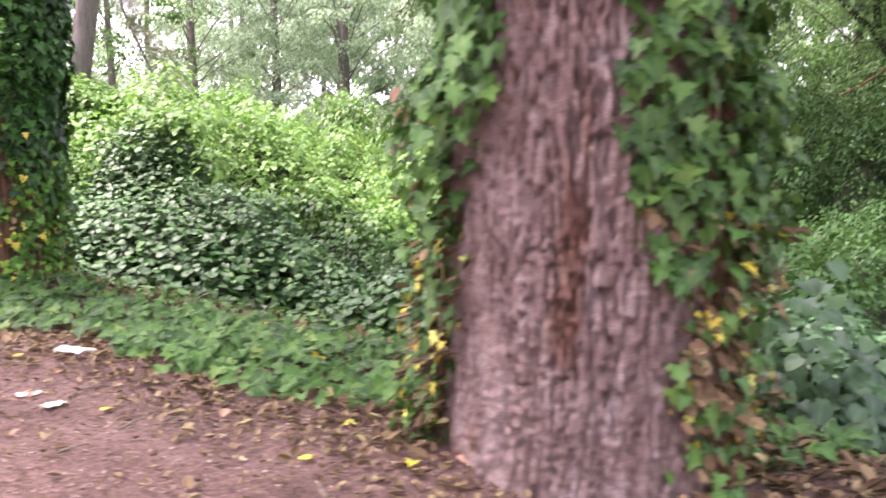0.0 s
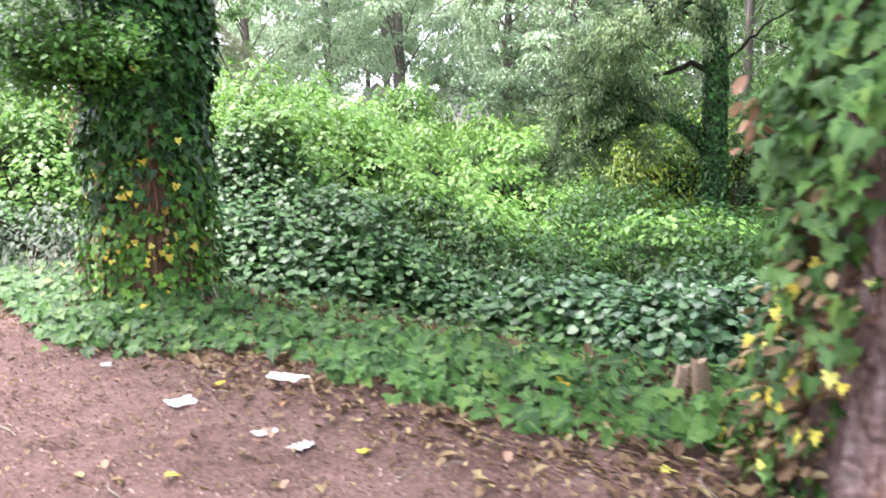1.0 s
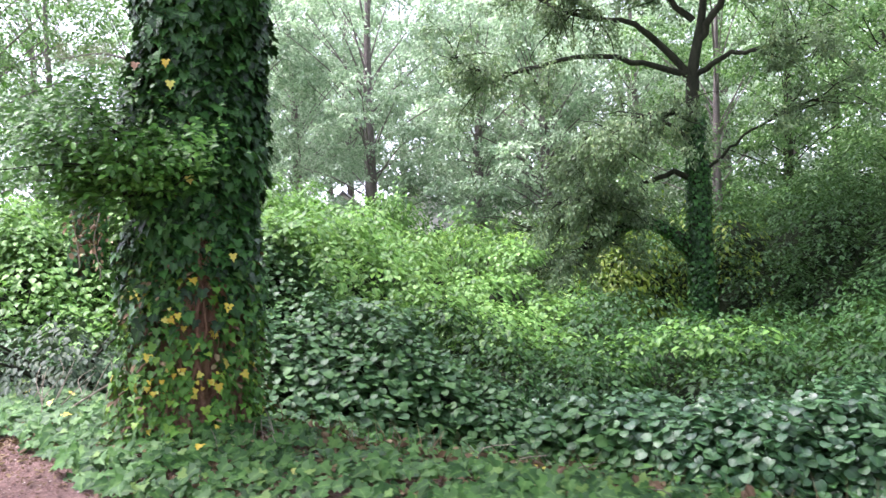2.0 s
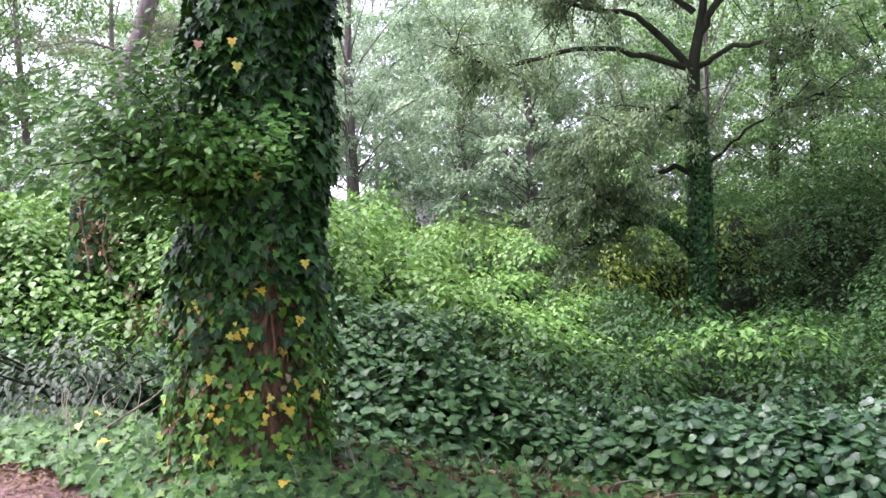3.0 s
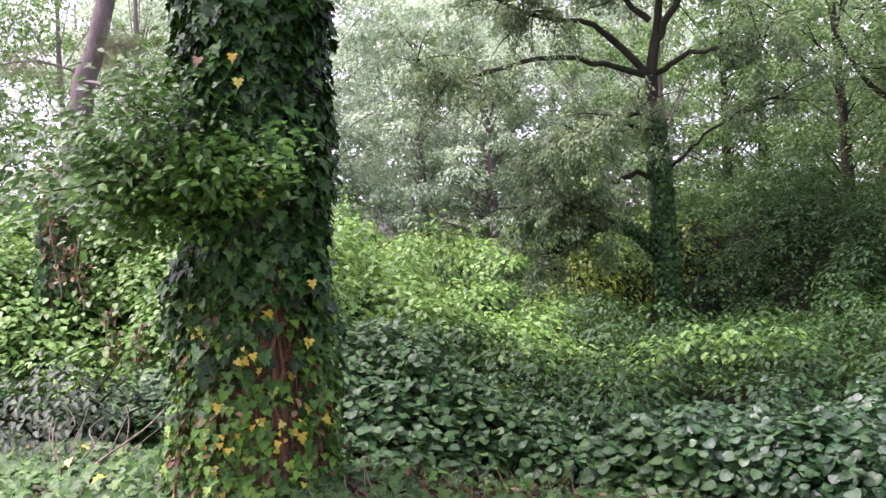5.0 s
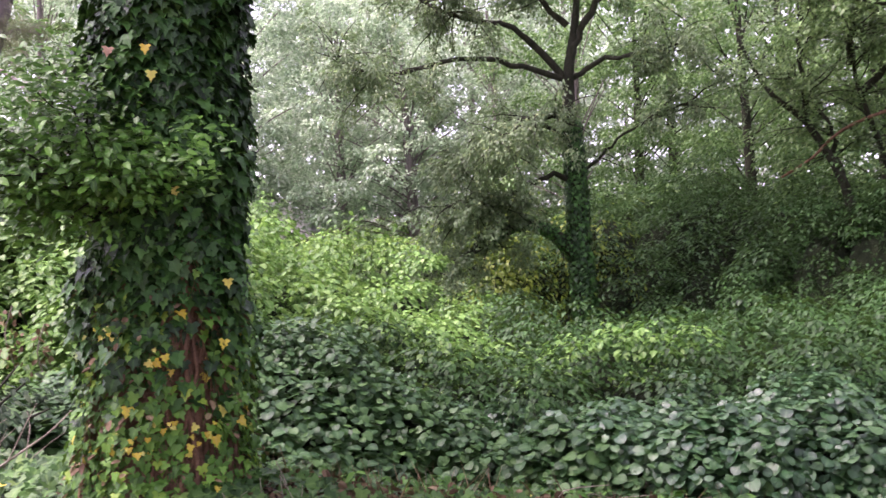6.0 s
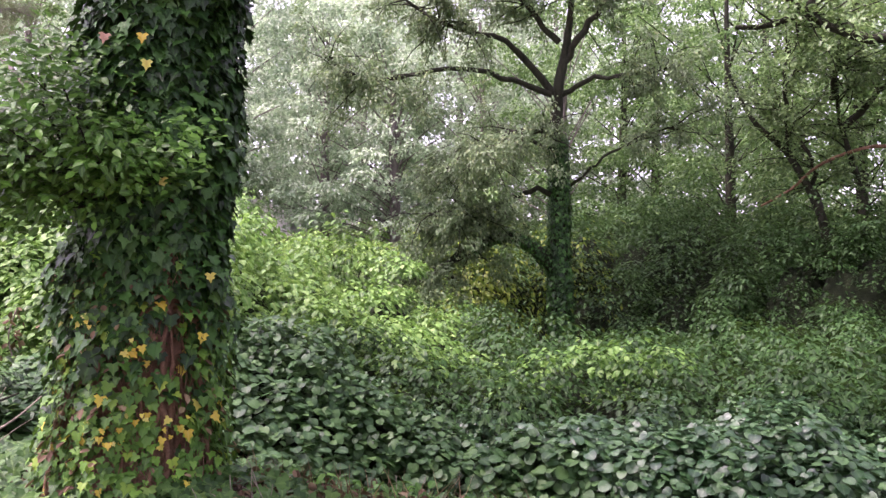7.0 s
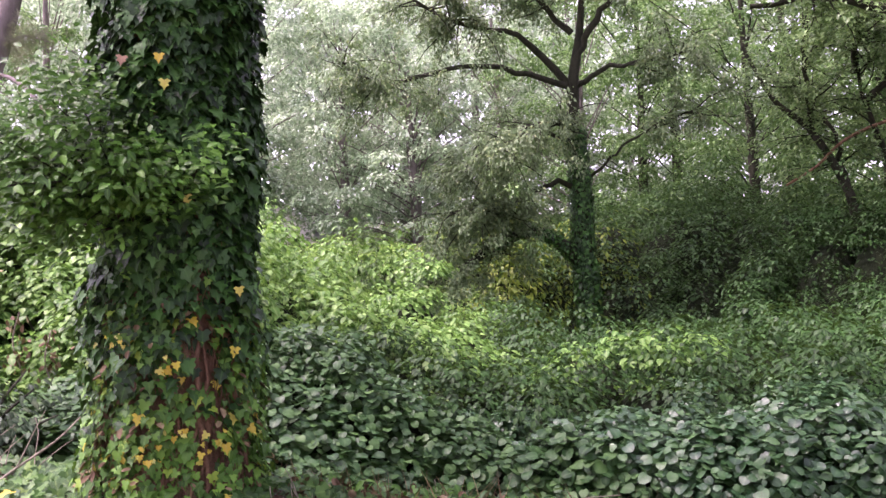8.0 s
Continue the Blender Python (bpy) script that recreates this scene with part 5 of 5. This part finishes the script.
for i in range(46):
    a, x, y = rng.uniform(0, 3.1), rng.uniform(-2.2, 1.3), rng.uniform(-0.3, 4.5)
    if beyond(x, y) > -0.1 or math.hypot(x - OX, y - OY) < 0.8:
        continue
    ln = rng.uniform(0.06, 0.3)
    q = smooth_line([(0, 0, 0), (ln * 0.5, 0.02 * rng.normal(), 0.006), (ln, 0.04 * rng.normal(), 0)], 6)
    tw = tagged(new("twig", mesh_np("twig", *tube(q, np.linspace(0.005, 0.002, 6), 5), M_TWIG)), "dry fallen twig on the dirt", "twig", "fallen twigs")
    tw.matrix_world = pose(x, y, float(ground_z(x, y)) + 0.012, 0, 0, math.degrees(a))


def scrap(x, y, w, l, turn, label):
    """A crumpled scrap of paper."""
    a, b = np.meshgrid(np.linspace(-0.5, 0.5, 9), np.linspace(-0.5, 0.5, 7), indexing="ij")
    z = 0.18 * value_noise(a * 5 + x * 9, b * 5, 3) + 0.12 * value_noise(a * 11, b * 11 + y, 5) + 0.25
    edge = 1 + 0.25 * value_noise(a * 4 + 3, b * 4 + x, 7)
    v = np.stack([a * w * edge, b * l * edge, 0.55 * z * min(w, l)], -1).reshape(-1, 3)
    i, j = np.meshgrid(np.arange(8), np.arange(6), indexing="ij")
    q = np.stack([i * 7 + j, (i + 1) * 7 + j, (i + 1) * 7 + j + 1, i * 7 + j + 1], -1).reshape(-1, 4)
    ob = tagged(new("paper_scrap", mesh_np("paper_scrap", v, q, M_PAPER, smooth=False)), label, "litter", "paper litter")
    ob.matrix_world = pose(x, y, float(ground_z(x, y)) + 0.004, 0, 0, turn)
    ob.modifiers.new("thickness", "SOLIDIFY").thickness = 0.002
    return ob


scrap(-0.83, 2.97, 0.13, 0.1, 20, "crumpled white paper on the dirt")
sc = scrap(-0.31, 2.91, 0.2, 0.1, -35, "torn white paper lying on the ground ivy")
sc.location.z += 0.045
scrap(-0.48, 2.36, 0.1, 0.06, 10, "small white paper scrap on the dirt")
scrap(-0.35, 2.15, 0.1, 0.07, 40, "small cream paper scrap on the dirt")
scrap(-1.25, 3.9, 0.06, 0.05, 0, "tiny white scrap at the edge of the ivy")


# stumps and dry stalks on the bank
def stump(x, y, r, h, lean, label):
    z0 = float(ground_z(x, y)) - 0.06
    n = 14
    th = np.linspace(0, 2 * np.pi, n, endpoint=False)
    hs = np.linspace(0, 1, 7)
    ring = [np.stack([(r * (1.35 - 0.5 * t) * (1 + 0.12 * np.cos(3 * th + x))) * np.cos(th) + lean * t * h,
                      (r * (1.35 - 0.5 * t) * (1 + 0.12 * np.sin(4 * th))) * np.sin(th), np.full(n, h * t) + (0.05 * np.cos(2 * th + 1) * h * 0.7 if t == 1 else 0)], -1) for t in hs]
    v = np.concatenate(ring + [np.array([[lean * h, 0, h * 0.94]])])
    q = [(a * n + b, a * n + (b + 1) % n, (a + 1) * n + (b + 1) % n, (a + 1) * n + b) for a in range(6) for b in range(n)]
    bm = bmesh.new()
    vs = [bm.verts.new(c) for c in v]
    for f in q:
        bm.faces.new([vs[i] for i in f])
    for b in range(n):
        bm.faces.new((vs[6 * n + b], vs[6 * n + (b + 1) % n], vs[-1]))
    me = bpy.data.meshes.new("stump")
    bm.to_mesh(me), bm.free()
    me.materials.append(M_STUMP)
    ob = tagged(new("broken_stump", me), label, "stump", "broken stumps")
    ob.location = (x, y, z0)


stump(1.38, 1.95, 0.032, 0.26, 0.22, "pale broken stump standing at the rim")
stump(1.5, 1.86, 0.042, 0.3, -0.16, "pale weathered stump beside another at the rim")
for i in range(34):
    x, y = rng.uniform(-0.2, 2.4), rng.uniform(2.2, 6.4)
    s = float(beyond(x, y))
    if not -0.2 < s < 1.7:
        continue
    h = rng.uniform(0.1, 0.26)
    q = smooth_line([(0, 0, -0.05), (rng.normal() * 0.05, rng.normal() * 0.05, h * 0.6), (rng.normal() * 0.16, rng.normal() * 0.16, h)], 8)
    st = tagged(new("dry_stalk", mesh_np("dry_stalk", *tube(q, np.linspace(0.005, 0.002, 8), 5), M_TWIG)), "dry bent weed stalk on the bank", "stalk", "dry stalks")
    st.location = (x, y, float(ground_z(x, y)))
wd = thing("withered_weeds", "withered brown weeds in the hollow below the bank", "weeds", kind="stuff")
n = 7000
x, y = rng.uniform(-0.4, 3.4, n), rng.uniform(1.6, 7.5, n)
s = beyond(x, y)
ok = (s > 0.15) & (s < 3.0)
x, y = x[ok], y[ok]
n = len(x)
p = np.stack([x, y, ground_z(x, y) + rng.uniform(0, 0.13, n)], -1)
v, f, r = leaves(CURL, p, rand_dirs(n) + (0, 0, 0.4), rand_dirs(n) - (0, 0, 0.7), rng.uniform(0.04, 0.085, n))
gp = p[rng.integers(0, n, 2600)] * (1, 1, 0)
gp[:, 2] = ground_z(gp[:, 0], gp[:, 1])
gn = len(gp)
gv, gf, gr = leaves(STRAW, gp, rand_dirs(gn) * (1, 1, 0.2), np.array([[0, 0, 1.0]]) + 0.8 * rand_dirs(gn), rng.uniform(0.1, 0.34, gn))
part("dry_grass", mesh_np("dry_grass", gv, gf, L_DEAD, gr), wd, kind="stuff")
part("dry_leaves", mesh_np("dry_leaves", v, f, L_DEAD, r), wd, kind="stuff")
n = 9000
x, y = rng.uniform(-0.4, 3.4, n), rng.uniform(1.6, 7.5, n)
s = beyond(x, y)
ok = (s > 0.3) & (s < 3.0)
p = np.stack([x, y, ground_z(x, y) + rng.uniform(0.02, 0.2, n)], -1)[ok]
n = len(p)
v, f, r = leaves(OVAL, p, rand_dirs(n) * 0.5 + (0, 0, 0.8), rand_dirs(n), rng.uniform(0.04, 0.1, n))
part("weed_leaves", mesh_np("weed_leaves", v, f, L_SHRUB, r), wd, kind="stuff")

# bare sticks leaning by the laurel, and straw at the foot of the ivied trunk
def stick(x, y, length, turn, rise, thick, name, label, category, group):
    q = smooth_line([(0, 0, 0), (length * 0.35, 0.05 * rng.normal() * length, rise * 0.3 + 0.02), (length * 0.7, 0.1 * rng.normal() * length, rise * 0.72), (length, 0.12 * rng.normal() * length, rise)], 10)
    ob = tagged(new(name, mesh_np(name, *tube(q, np.linspace(thick, thick * 0.35, 10), 6, 0.08), M_TWIG)), label, category, group)
    ob.matrix_world = pose(x, y, float(ground_z(x, y)) - 0.01, 0, 0, turn)


stick(-2.05, 7.0, 0.75, 8, 0.42, 0.013, "bare_branch", "long bare pale branch leaning beside the laurel", "branch", "bare branches")
for i in range(13):
    stick(rng.uniform(-2.4, -1.55), rng.uniform(6.9, 7.6), rng.uniform(0.15, 0.45), rng.uniform(-30, 110), rng.uniform(0.15, 0.5), rng.uniform(0.004, 0.008), "bare_branch", "thin bare branch standing in front of the laurel", "branch", "bare branches")
for i in range(12):
    stick(-0.62 + rng.normal() * 0.1, 5.02 + rng.normal() * 0.08, rng.uniform(0.03, 0.16), rng.uniform(0, 360), rng.uniform(0.1, 0.3), 0.004, "straw_stalk", "dry straw stalk at the foot of the ivied trunk", "stalk", "straw stalks")

# withered vine strands hanging beside the broken ivied trunk
for sx, sy, z0, z1 in ((-1.92, 9.9, 1.35, 2.75), (-1.7, 10.1, 1.2, 1.9), (-1.45, 10.0, 0.5, 1.1), (-1.2, 9.7, 0.3, 0.9)):
    ws = thing("withered_vine", "hanging strand of withered brown vine leaves", "vine", "withered vines", at=(sx, sy, z0))
    q = smooth_line([(0.02, 0, -0.12), (0.03, 0, 0), (-0.03, 0.02, (z1 - z0) * 0.5), (0.05, 0, z1 - z0)], 14)
    part("stem", mesh_np("stem", *tube(q, np.full(14, 0.008), 5), M_TWIG), ws)
    n = int(60 * (z1 - z0))
    p = np.stack([rng.normal(size=n) * 0.07, rng.normal(size=n) * 0.07, rng.uniform(0, z1 - z0, n)], -1)
    v, f, r = leaves(CURL, p, rand_dirs(n), np.array([[0, 0, -1.0]]) + 0.5 * rand_dirs(n), rng.uniform(0.045, 0.09, n))
    part("dry_foliage", mesh_np("dry_foliage", v, f, L_DEAD, r), ws)
